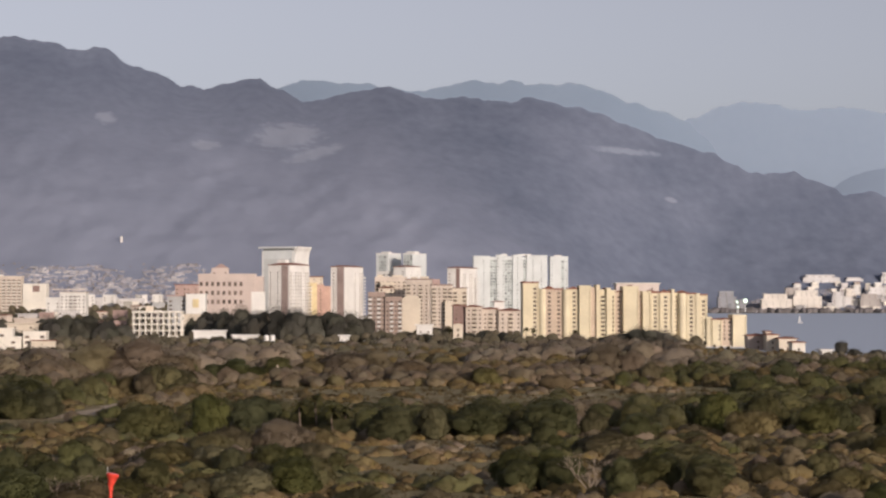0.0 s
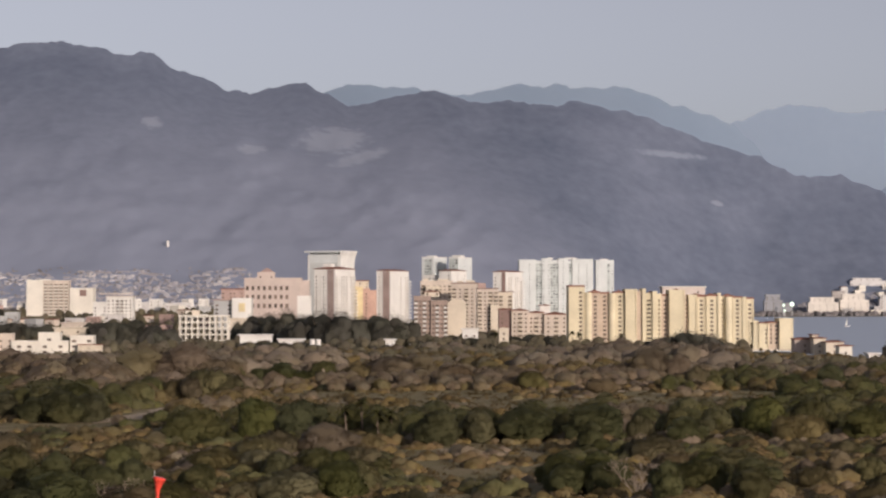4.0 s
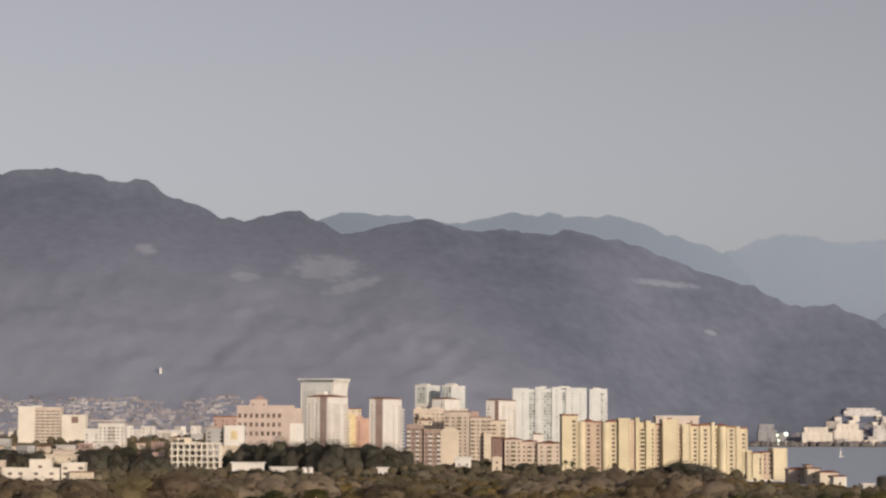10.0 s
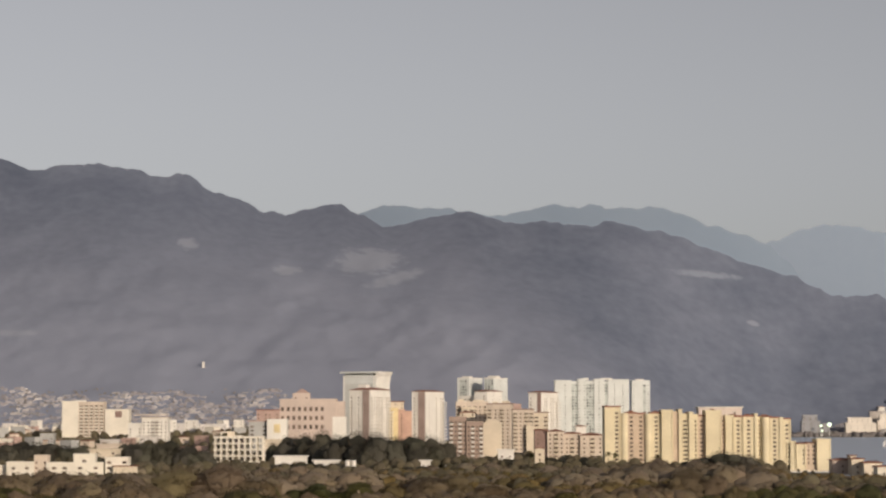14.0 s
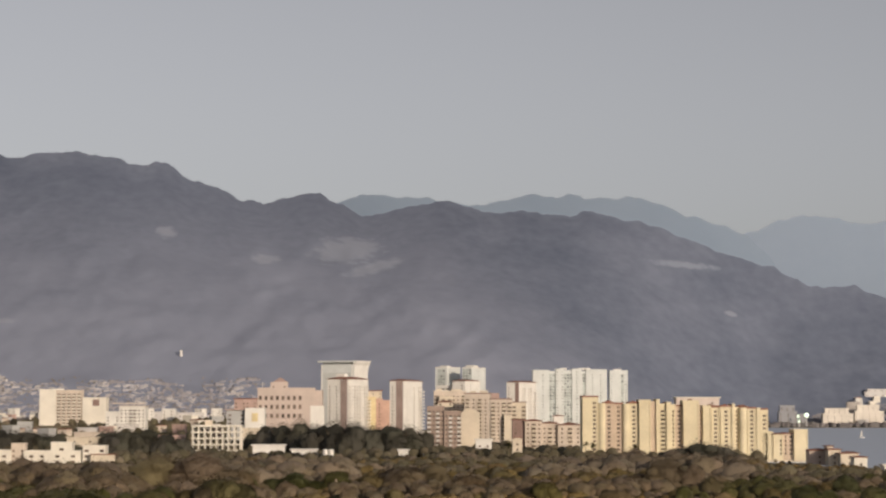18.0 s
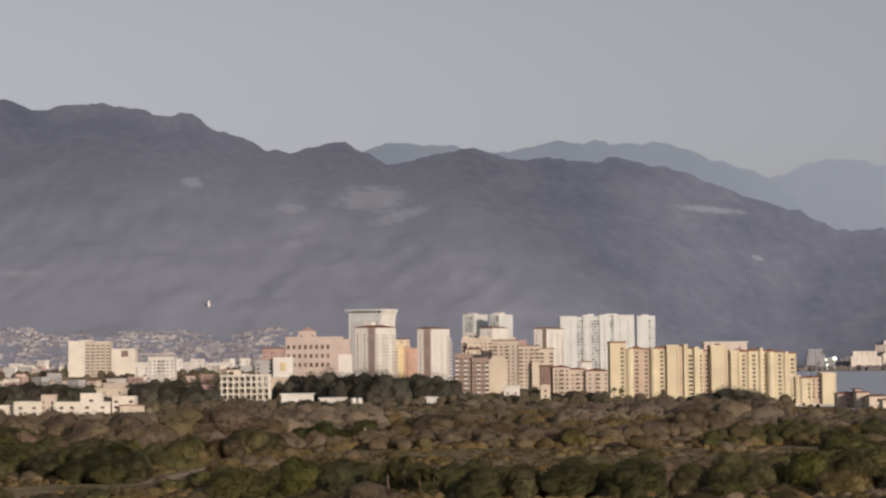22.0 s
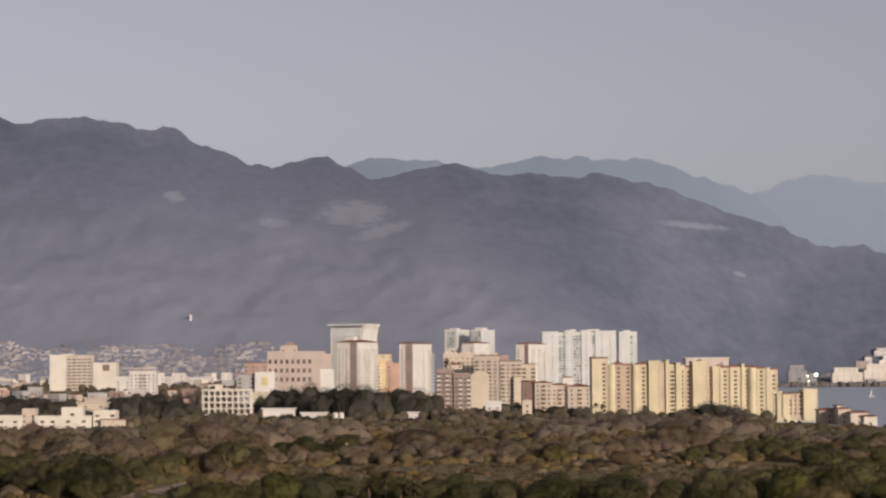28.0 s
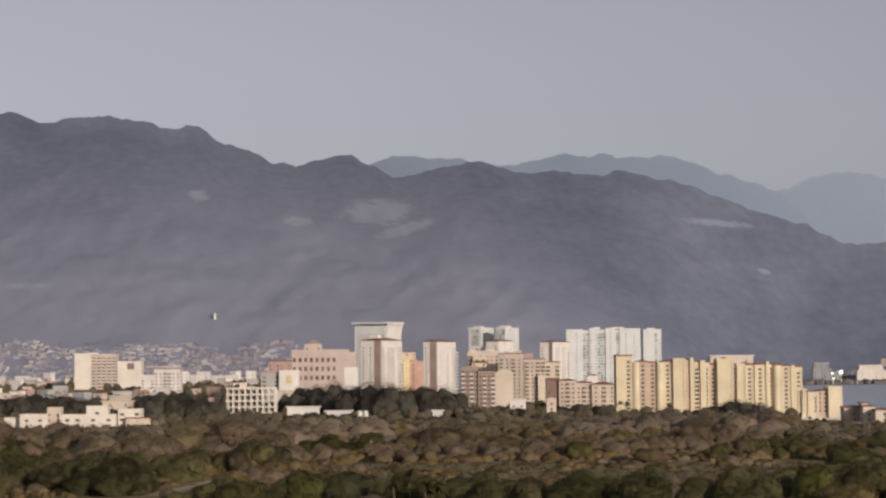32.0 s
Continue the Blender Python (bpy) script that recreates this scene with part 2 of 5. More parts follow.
BACK = [(-0.45, 200), (-0.0704, 380), (-0.0382, 466.6), (-0.0245, 487.0), (0.0015, 478.6), (0.0238, 463.0), (0.0400, 476),
        (0.0503, 489.5), (0.0560, 482), (0.0600, 480), (0.0665, 490), (0.0710, 484), (0.0735, 476), (0.0800, 481), (0.0860, 476), (0.0920, 484),
        (0.0975, 479), (0.1069, 466.6), (0.1180, 442.5), (0.1300, 427), (0.1440, 402), (0.1530, 365), (0.1620, 300), (0.1750, 200), (0.2100, 120), (0.45, 100)]
FARTHEST = [(0.08, 300), (0.1200, 372), (0.1400, 405), (0.1500, 420), (0.1600, 441), (0.1690, 450), (0.1760, 447), (0.1830, 446), (0.1900, 437), (0.1975, 431),
            (0.2060, 437), (0.2124, 440), (0.2300, 430), (0.2466, 415), (0.33, 380), (0.45, 300)]
MIDDLE = [(0.12, 120), (0.1726, 180), (0.1950, 215), (0.2080, 245), (0.2180, 270), (0.2300, 285), (0.2466, 305), (0.3, 270), (0.45, 200)]


def ridge(rows, b):
    """Height of a ridge line at a slope b, rounded between its tops."""
    if b <= rows[0][0]:
        return rows[0][1]
    for (b0, h0), (b1, h1) in zip(rows, rows[1:]):
        if b <= b1:
            t = (b - b0) / (b1 - b0)
            s = 0.55 * t + 0.45 * t * t * (3 - 2 * t)
            return h0 + (h1 - h0) * s
    return rows[-1][1]


def foot(b):
    return 3280 + 660 * smooth(0.0, 0.165, b)


BROAD_B = np.linspace(-0.5, 0.5, 1001)
BROAD_H = np.convolve(np.pad([ridge(MAIN, v) for v in BROAD_B], 60, mode="edge"), np.hanning(123)[1:-1] / np.hanning(123).sum(), "valid")


def main_height(b, y, plain=False):
    """The near range: wooded spurs and gullies that run down to the plain."""
    mass, y0 = float(np.interp(b, BROAD_B, BROAD_H)), foot(b)
    top = mass if plain else ridge(MAIN, b)
    if y > 4300:
        return top * (1 - ((y - 4300) / 420) ** 1.4)
    t = max(0.0, (y - y0) / (4300 - y0))
    x = b * y
    wx, wy = x + 60 * fbm(x / 260, y / 260, 1.3), y + 60 * fbm(x / 260, y / 260, 6.1)
    spur = 1 - 2 * abs(noise.noise(Vector((wx / 300, wy / 430, 0.2))))
    gully = 1 - 2 * abs(noise.noise(Vector((wx / 105, wy / 150, 4.2))))
    cut = math.sin(math.pi * min(1.0, t)) ** 0.8
    lean = smooth(0.7, 1.0, t)
    h = (mass + (top - mass) * lean) * t ** 1.15 * (1 - 0.05 * cut) + cut * (8 * (spur - 0.4) + 3 * (gully - 0.4) + 2.5 * fbm(x / 40, y / 40, 2.2))
    return h + (0.0 if plain else 5.5) * fbm(b * 170, 1.0, 5.0) * smooth(0.92, 1.0, t) - 3 * (t <= 0)


def range_mesh(name, height, y0, y1, ny, b0, b1, nb, mat, label, crest):
    """Front and back slope meet in a sharp crest."""
    vs, fs = [], []
    front = ny - 5
    for j in range(ny + 1):
        for i in range(nb + 1):
            b = b0 + (b1 - b0) * i / nb
            ya = y0(b)
            y = ya + (crest - ya) * j / front if j <= front else crest + (y1 - crest) * (j - front - 1) / (ny - front - 1)
            vs.append((b * y, y, height(b, y)))
    for j in range(ny):
        for i in range(nb if j != front else 0):
            k = j * (nb + 1) + i
            fs.append((k, k + 1, k + nb + 2, k + nb + 1))
    ob = mesh_object(name, vs, fs, mat)
    for q in ob.data.polygons:
        q.use_smooth = True
    # normals of the broad mass, so that the small tops of the crest cast no folds down the slope
    g = np.array([(x, y, height(x / y, y, True)) for x, y, _ in vs]).reshape(ny + 1, nb + 1, 3)
    n = np.empty_like(g)
    for rows in (slice(0, front + 1), slice(front + 1, ny + 1)):
        n[rows] = np.cross(np.gradient(g[rows], axis=1), np.gradient(g[rows], axis=0))
    n /= np.linalg.norm(n, axis=2)[:, :, None]
    store = ob.data.attributes.new("custom_normal", "FLOAT_VECTOR", "POINT")
    store.data.foreach_set("vector", np.ascontiguousarray(n, dtype=np.float32).reshape(-1))
    ob.data.update()
    return tagged(ob, label, "mountain range", kind="structure")


def slope_material(name, lo, hi, patches=(), low=None):
    """Wooded slopes far off, haze put into their colours, with pale patches of given place and size."""
    m = bpy.data.materials.new(name)
    m.use_nodes = True
    n, l = m.node_tree.nodes, m.node_tree.links
    p = n["Principled BSDF"]
    p.inputs["Roughness"].default_value = 1.0
    p.inputs["Specular IOR Level"].default_value = 0.0
    geo = n.new("ShaderNodeNewGeometry")
    t1, t2 = n.new("ShaderNodeTexNoise"), n.new("ShaderNodeTexNoise")
    for t, s in ((t1, 0.006), (t2, 0.05)):
        t.inputs["Scale"].default_value, t.inputs["Detail"].default_value = s, 7
        l.new(geo.outputs["Position"], t.inputs["Vector"])
    s = n.new("ShaderNodeMath")
    s.operation = "MULTIPLY_ADD"
    s.inputs[1].default_value = 0.5
    l.new(t2.outputs["Fac"], s.inputs[0])
    l.new(t1.outputs["Fac"], s.inputs[2])
    r = n.new("ShaderNodeMapRange")
    r.inputs["From Min"].default_value, r.inputs["From Max"].default_value = 0.5, 1.0
    l.new(s.outputs[0], r.inputs["Value"])
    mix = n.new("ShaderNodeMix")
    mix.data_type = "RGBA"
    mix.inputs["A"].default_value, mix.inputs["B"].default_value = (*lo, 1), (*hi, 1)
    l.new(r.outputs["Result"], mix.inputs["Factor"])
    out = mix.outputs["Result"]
    if low:                                   # haze painted in: paler towards the plain
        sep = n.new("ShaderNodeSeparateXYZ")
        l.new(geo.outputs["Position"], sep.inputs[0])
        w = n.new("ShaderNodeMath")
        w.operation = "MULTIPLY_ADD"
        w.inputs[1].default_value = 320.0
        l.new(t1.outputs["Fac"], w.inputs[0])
        east = n.new("ShaderNodeMath")           # the haze tint fades out over the eastern shoulder, dark to its foot
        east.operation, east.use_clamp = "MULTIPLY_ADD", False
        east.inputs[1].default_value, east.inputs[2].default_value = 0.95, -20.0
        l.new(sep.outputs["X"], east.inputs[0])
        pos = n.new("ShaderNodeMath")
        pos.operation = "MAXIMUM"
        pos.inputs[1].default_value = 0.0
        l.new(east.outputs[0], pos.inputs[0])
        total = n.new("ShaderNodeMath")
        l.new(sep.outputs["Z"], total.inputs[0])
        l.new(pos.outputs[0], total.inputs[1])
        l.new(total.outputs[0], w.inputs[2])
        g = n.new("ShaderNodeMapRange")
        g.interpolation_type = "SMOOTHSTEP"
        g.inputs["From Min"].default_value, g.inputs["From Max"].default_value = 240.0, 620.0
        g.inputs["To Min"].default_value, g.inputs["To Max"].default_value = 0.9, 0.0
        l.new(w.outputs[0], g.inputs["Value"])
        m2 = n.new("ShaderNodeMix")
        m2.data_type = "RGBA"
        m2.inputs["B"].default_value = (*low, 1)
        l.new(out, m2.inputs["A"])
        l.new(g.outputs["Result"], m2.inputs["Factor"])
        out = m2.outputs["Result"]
    for (x, z, rx, rz, tilt, col) in patches:
        mp = n.new("ShaderNodeMapping")
        mp.vector_type = "TEXTURE"
        mp.inputs["Location"].default_value = (x, 4000, z)
        mp.inputs["Rotation"].default_value = (0, radians(tilt), 0)
        mp.inputs["Scale"].default_value = (rx, 900, rz)
        l.new(geo.outputs["Position"], mp.inputs["Vector"])
        ln = n.new("ShaderNodeVectorMath")
        ln.operation = "LENGTH"
        l.new(mp.outputs["Vector"], ln.inputs[0])
        ad = n.new("ShaderNodeMath")
        ad.operation = "MULTIPLY_ADD"
        ad.inputs[1].default_value = 1.6
        l.new(t2.outputs["Fac"], ad.inputs[0])
        l.new(ln.outputs["Value"], ad.inputs[2])
        mr = n.new("ShaderNodeMapRange")
        mr.interpolation_type = "SMOOTHSTEP"
        mr.inputs["From Min"].default_value, mr.inputs["From Max"].default_value = 1.25, 1.9
        mr.inputs["To Min"].default_value, mr.inputs["To Max"].default_value = 0.55, 0.0
        l.new(ad.outputs[0], mr.inputs["Value"])
        mx = n.new("ShaderNodeMix")
        mx.data_type = "RGBA"
        mx.inputs["B"].default_value = (*col, 1)
        l.new(out, mx.inputs["A"])
        l.new(mr.outputs["Result"], mx.inputs["Factor"])
        out = mx.outputs["Result"]
    l.new(out, p.inputs["Base Color"])
    return m


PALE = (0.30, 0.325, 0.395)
# the long thin patch at x 497 is a mist wisp painted on
CLEARINGS_AND_MIST = [(-127.9, 317.1, 71.4, 33.7, -6, PALE), (-78.3, 280.4, 61.5, 13.9, -18, PALE),
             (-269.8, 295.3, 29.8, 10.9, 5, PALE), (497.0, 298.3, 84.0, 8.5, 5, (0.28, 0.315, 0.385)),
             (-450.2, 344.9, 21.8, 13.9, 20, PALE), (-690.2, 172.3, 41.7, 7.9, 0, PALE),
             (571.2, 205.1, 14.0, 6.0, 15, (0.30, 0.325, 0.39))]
# violet-blue instead of leaf green: the haze is painted into the slope
SLOPE = slope_material("hazed_wooded_slopes", (0.102, 0.121, 0.172), (0.166, 0.187, 0.250), CLEARINGS_AND_MIST, (0.263, 0.284, 0.362))
# pale blue ridge by ridge: distance haze put into the base colour
FAR_SLOPE = slope_material("hazed_far_slopes", (0.190, 0.240, 0.316), (0.204, 0.254, 0.330))
FARTHEST_SLOPE = slope_material("hazed_farthest_slopes", (0.232, 0.287, 0.374), (0.245, 0.300, 0.387))
MID_SLOPE = slope_material("hazed_middle_slopes", (0.222, 0.274, 0.360), (0.235, 0.287, 0.373))
range_mesh("mountain_range", main_height, foot, 4720, 90, -0.45, 0.45, 620, SLOPE, "wooded mountains coloured violet-grey for haze, with pale clearings and a painted mist wisp", 4300)


def broad(rows, width):
    """The same ridge line with its small tops smoothed away."""
    bs = np.linspace(-0.5, 0.5, 1001)
    k = np.hanning(2 * width + 3)[1:-1]
    return bs, np.convolve(np.pad([ridge(rows, v) for v in bs], width, mode="edge"), k / k.sum(), "valid")


BACK_BROAD, MIDDLE_BROAD, FARTHEST_BROAD = broad(BACK, 60), broad(MIDDLE, 40), broad(FARTHEST, 60)


def behind(rows, wide, crest, half, b, y, plain=False):
    """A ridge farther off, with shallow spurs down its face."""
    mass, off = float(np.interp(b, *wide)), abs(y - crest)
    h = mass + (0.0 if plain else ridge(rows, b) - mass) * (1 - smooth(0, 110, off))
    x = b * y
    face = smooth(0, 60, off) * (1 - off / half)
    return h * max(0.0, 1 - off / half) + 10 * face * fbm(x / 170 + 0.3 * y / 100, y / 190, 4.4) + (0.0 if plain else 6.0) * fbm(b * 150, 1.0)


range_mesh("far_mountain_range", lambda b, y, plain=False: behind(BACK, BACK_BROAD, 4850, 330, b, y, plain), lambda b: 4520, 4930, 30, -0.45, 0.45, 520, FAR_SLOPE, "far mountain ridge coloured pale blue for haze", 4850)
range_mesh("farthest_mountain_range", lambda b, y, plain=False: behind(FARTHEST, FARTHEST_BROAD, 4935, 80, b, y, plain), lambda b: 4862, 4990, 16, 0.09, 0.45, 260, FARTHEST_SLOPE, "mountain ridge on the horizon, coloured palest blue for haze", 4935)
range_mesh("middle_mountain_range", lambda b, y, plain=False: behind(MIDDLE, MIDDLE_BROAD, 4560, 220, b, y, plain), lambda b: 4340, 4780, 20, 0.12, 0.45, 160, MID_SLOPE, "hill between two ridges, coloured blue-grey for haze", 4560)


# ---- buildings: walls with recessed openings, storey by storey ----
PANES = {}


def pane_mesh(w, h, mat, frame_mat):
    """A window: glass set back in a frame."""
    key = (round(w, 1), round(h, 1), mat.name, frame_mat.name)
    if key not in PANES:
        a, b, t = w / 2, h / 2, min(0.12, w * 0.08)
        vs = [(x, y, z) for k, y in ((1, 0.0), (0, 0.0), (0, 0.08)) for x, z in ((-a + t * (1 - k), -b + t * (1 - k)), (a - t * (1 - k), -b + t * (1 - k)), (a - t * (1 - k), b - t * (1 - k)), (-a + t * (1 - k), b - t * (1 - k)))]
        fs = [(8, 9, 10, 11)] + [(k + i, k + (i + 1) % 4, k + 4 + (i + 1) % 4, k + 4 + i) for k in (0, 4) for i in range(4)]
        me = bpy.data.meshes.new("window")
        me.from_pydata(vs, [], fs)
        me.materials.append(mat), me.materials.append(frame_mat)
        me.polygons.foreach_set("material_index", [0] + [1] * 8)
        PANES[key] = me
    return PANES[key]


def frame_mesh(w, h, mat):
    """A window frame alone: a ring with depth."""
    key = ("frame", round(w, 1), round(h, 1), mat.name)
    if key not in PANES:
        a, b, t = w / 2, h / 2, 0.12
        rings = [[(sx * p, y, sz * q) for sx, sz in ((-1, -1), (1, -1), (1, 1), (-1, 1))] for p, q, y in ((a, b, 0.1), (a, b, 0.0), (a - t, b - t, 0.0), (a - t, b - t, 0.1))]
        me = bpy.data.meshes.new("window")
        me.from_pydata([v for r in rings for v in r], [], [(4 * k + i, 4 * k + (i + 1) % 4, 4 * k + 4 + (i + 1) % 4, 4 * k + 4 + i) for k in range(3) for i in range(4)])
        me.materials.append(mat)
        PANES[key] = me
    return PANES[key]


def glass_mesh(w, h, mat):
    key = ("pane", round(w, 1), round(h, 1), mat.name)
    if key not in PANES:
        vs, fs = [], []
        box(vs, fs, -w / 2 + 0.12, w / 2 - 0.12, 0.05, 0.08, -h / 2 + 0.12, h / 2 - 0.12)
        me = bpy.data.meshes.new("pane")
        me.from_pydata(vs, [], fs)
        me.materials.append(mat)
        PANES[key] = me
    return PANES[key]


def balcony_mesh(w, out, mat):
    """A slab with a low wall on three sides."""
    key = ("balcony", round(w, 1), round(out, 1), mat.name)
    if key not in PANES:
        vs, fs = [], []
        a = w / 2
        box(vs, fs, -a, a, -out, 0, -0.2, 0.0)
        box(vs, fs, -a, a, -out, -out + 0.14, 0.0, 1.0)
        box(vs, fs, -a, -a + 0.14, -out + 0.14, 0, 0.0, 1.0)
        box(vs, fs, a - 0.14, a, -out + 0.14, 0, 0.0, 1.0)
        me = bpy.data.meshes.new("balcony")
        me.from_pydata(vs, [], fs)
        me.materials.append(mat)
        PANES[key] = me
    return PANES[key]


def wall_side(vs, fs, m, w, h, holes, depth):
    """One side of a building in its own plane (x along, z up, -y outwards), with recessed holes (x0, x1, z0, z1)."""
    xc = sorted({0.0, w, *[round(v, 3) for q in holes for v in q[:2]]})
    zc = sorted({0.0, h, *[round(v, 3) for q in holes for v in q[2:]]})
    spans = [(round(a, 3), round(b, 3), round(c, 3), round(d, 3)) for a, b, c, d in holes]

    def quad(*ps):
        k = len(vs)
        vs.extend(tuple(m @ Vector(p)) for p in ps)
        fs.append(tuple(range(k, k + len(ps))))

    cols = {}
    for q in spans:
        cols.setdefault((q[0], q[1]), []).append(q)
    x = 0.0
    for (a, b) in sorted(cols):
        if a > x:
            quad((x, 0, 0), (a, 0, 0), (a, 0, h), (x, 0, h))
        z = 0.0
        for (_, _, c, d) in sorted(cols[(a, b)]):
            if c > z:
                quad((a, 0, z), (b, 0, z), (b, 0, c), (a, 0, c))
            quad((a, depth, c), (b, depth, c), (b, depth, d), (a, depth, d))
            quad((a, 0, c), (b, 0, c), (b, depth, c), (a, depth, c))
            quad((a, depth, d), (b, depth, d), (b, 0, d), (a, 0, d))
            quad((a, 0, d), (a, 0, c), (a, depth, c), (a, depth, d))
            quad((b, 0, c), (b, 0, d), (b, depth, d), (b, depth, c))
            z = d
        if z < h:
            quad((a, 0, z), (b, 0, z), (b, 0, h), (a, 0, h))
        x = b
    if x < w:
        quad((x, 0, 0), (w, 0, 0), (w, 0, h), (x, 0, h))


KINDS = {"v": (2.1, 1.6, 0.6, 0.3), "w": (1.5, 1.5, 0.9, 0.3), "t": (1.1, 1.9, 0.6, 0.3), "W": (2.6, 1.6, 0.8, 0.35), "b": (3.4, 2.3, 0.05, 1.1), "g": (3.0, 2.7, 0.2, 0.25), "x": (2.4, 3.5, 1.6, 0.5)}


def block(thing, at, w, dp, h, mat, front="", left="", right="", storey=3.1, base=1, skip=0, glass=None, frame_mat=None, rail=None, top="parapet", roof_mat=None, label="", split=False):
    """A wing of a building. at: its front left corner in the thing's own frame. front, left, right: one sign a bay ('-' plain, see KINDS)."""
    ax, ay, az = at
    glass, frame_mat, rail = glass or GLASS, frame_mat or mat, rail or mat
    vs, fs = [], []
    sides = ((front, w, pose(ax, ay, az)), (right, dp, pose(ax + w, ay, az, 0, 0, 90)),
             (left, dp, pose(ax, ay + dp, az, 0, 0, -90)), ("", w, pose(ax + w, ay + dp, az, 0, 0, 180)))
    floors = max(1, int((h - 0.5) / storey))
    for bays, width, m in sides:
        holes, step = [], width / max(1, len(bays))
        for i, c in enumerate(bays):
            if c == "-":
                continue
            bw, bh, sill, deep = KINDS[c]
            bw, bh = min(bw, step * 0.86), min(bh, storey - 0.45)
            x = (i + 0.5) * step
            for k in range(base, floors - skip):
                z = k * storey + sill
                if z + bh > h - 0.3:
                    continue
                holes.append((x - bw / 2, x + bw / 2, z, z + bh))
                spot = m @ pose(x, deep - 0.12 if c == "b" else 0.18, z + bh / 2)
                if split:
                    win = share("window", frame_mesh(bw, bh, frame_mat), thing, spot)
                    share("pane", glass_mesh(bw, bh, glass), win, Matrix())
                else:
                    share("window", pane_mesh(bw, bh, glass, frame_mat), thing, spot)
                if c == "b":
                    share("balcony", balcony_mesh(bw * 0.94, 1.1, rail), thing, m @ pose(x, -0.003, z + 0.02))
        wall_side(vs, fs, m, width, h, holes, 1.1 if "b" in bays else 0.3)
    k = len(vs)
    vs += [(ax, ay, az + h), (ax + w, ay, az + h), (ax + w, ay + dp, az + h), (ax, ay + dp, az + h)]
    fs.append((k, k + 1, k + 2, k + 3))
    wall = mesh_object("wall", vs, fs, mat, thing, label)
    z = az + h
    if top == "parapet":
        o, t = 0.12, 0.3
        boxes("parapet", roof_mat or mat, thing, [(ax - o, ax + w + o, ay - o, ay + t, z, z + 1.0), (ax - o, ax + w + o, ay + dp - t, ay + dp + o, z, z + 1.0),
                                    (ax - o, ax + t, ay + t, ay + dp - t, z, z + 1.0), (ax + w - t, ax + w + o, ay + t, ay + dp - t, z, z + 1.0)])
    elif top == "slab":
        boxes("roof", roof_mat or mat, thing, [(ax - 1.0, ax + w + 1.0, ay - 1.0, ay + dp + 1.0, z, z + 0.7)])
    elif top == "tile":
        hip_roof(thing, ax - 0.8, ax + w + 0.8, ay - 0.8, ay + dp + 0.8, z, min(w, dp) * 0.12, roof_mat or TILE)
    return wall


def hip_roof(thing, x0, x1, y0, y1, z, rise, mat):
    m = min(x1 - x0, y1 - y0) / 2 * 0.92
    vs = [(x0, y0, z), (x1, y0, z), (x1, y1, z), (x0, y1, z), (x0, y0, z + 0.35), (x1, y0, z + 0.35), (x1, y1, z + 0.35), (x0, y1, z + 0.35),
          (x0 + m, y0 + m, z + rise), (x1 - m, y0 + m, z + rise), (x1 - m, y1 - m, z + rise), (x0 + m, y1 - m, z + rise)]
    fs = [(3, 2, 1, 0), (0, 1, 5, 4), (1, 2, 6, 5), (2, 3, 7, 6), (3, 0, 4, 7), (4, 5, 9, 8), (5, 6, 10, 9), (6, 7, 11, 10), (7, 4, 8, 11), (8, 9, 10, 11)]
    return mesh_object("roof", vs, fs, mat, thing)


def drum(thing, name, cx, cy, r, z0, z1, mat, a0=180, a1=360, n=14, label=""):
    """A rounded bay that bulges out of a front: part of an upright cylinder, with a lid."""
    ring = [(cx + r * math.cos(radians(a0 + (a1 - a0) * i / n)), cy + r * math.sin(radians(a0 + (a1 - a0) * i / n))) for i in range(n + 1)]
    vs = [(x, y, z) for z in (z0, z1) for x, y in ring]
    fs = [(i, i + 1, n + 2 + i, n + 1 + i) for i in range(n)] + [tuple(range(n + 1, 2 * n + 2)), tuple(range(n, -1, -1)), (0, n + 1, 2 * n + 1, n)]
    return mesh_object(name, vs, fs, mat, thing, label)


def stripe(thing, x0, x1, z0, z1, mat, y=-0.2, label="", name="facade_panel"):
    return boxes(name, mat, thing, [(x0, x1, y, y + 0.6, z0, z1)], label)


def building(name, label, x, y, rz=0.0, category="building", group=""):
    ob = new(name)
    ob.matrix_basis = pose(x, y, 0.2, 0, 0, rz)
    return tagged(ob, label, category, group)


def rooftop(thing, rows, mat=None):
    """Lift houses and tanks on a flat roof."""
    for r in rows:
        boxes("lift_house", mat or WHITE, thing, [r])


# ---- the towers ----
def side_balconies(t, w, dp, h, mat, out=3.0, deep=9.0, first=3):
    """Balconies that stand out one over another past the right-hand end of a tower."""
    for k in range(first, int(h / 3.1) - 1):
        boxes("balcony", mat, t, [(w + 0.01, w + out, dp - deep, dp - 0.5, k * 3.1, k * 3.1 + 1.25)])


def ribs(t, xs, h, mat, wide=0.5, z0=4):
    """Slim upright ribs on a front."""
    for x in xs:
        boxes("rib", mat, t, [(x - wide / 2, x + wide / 2, -0.32, 0.1, z0, h)])


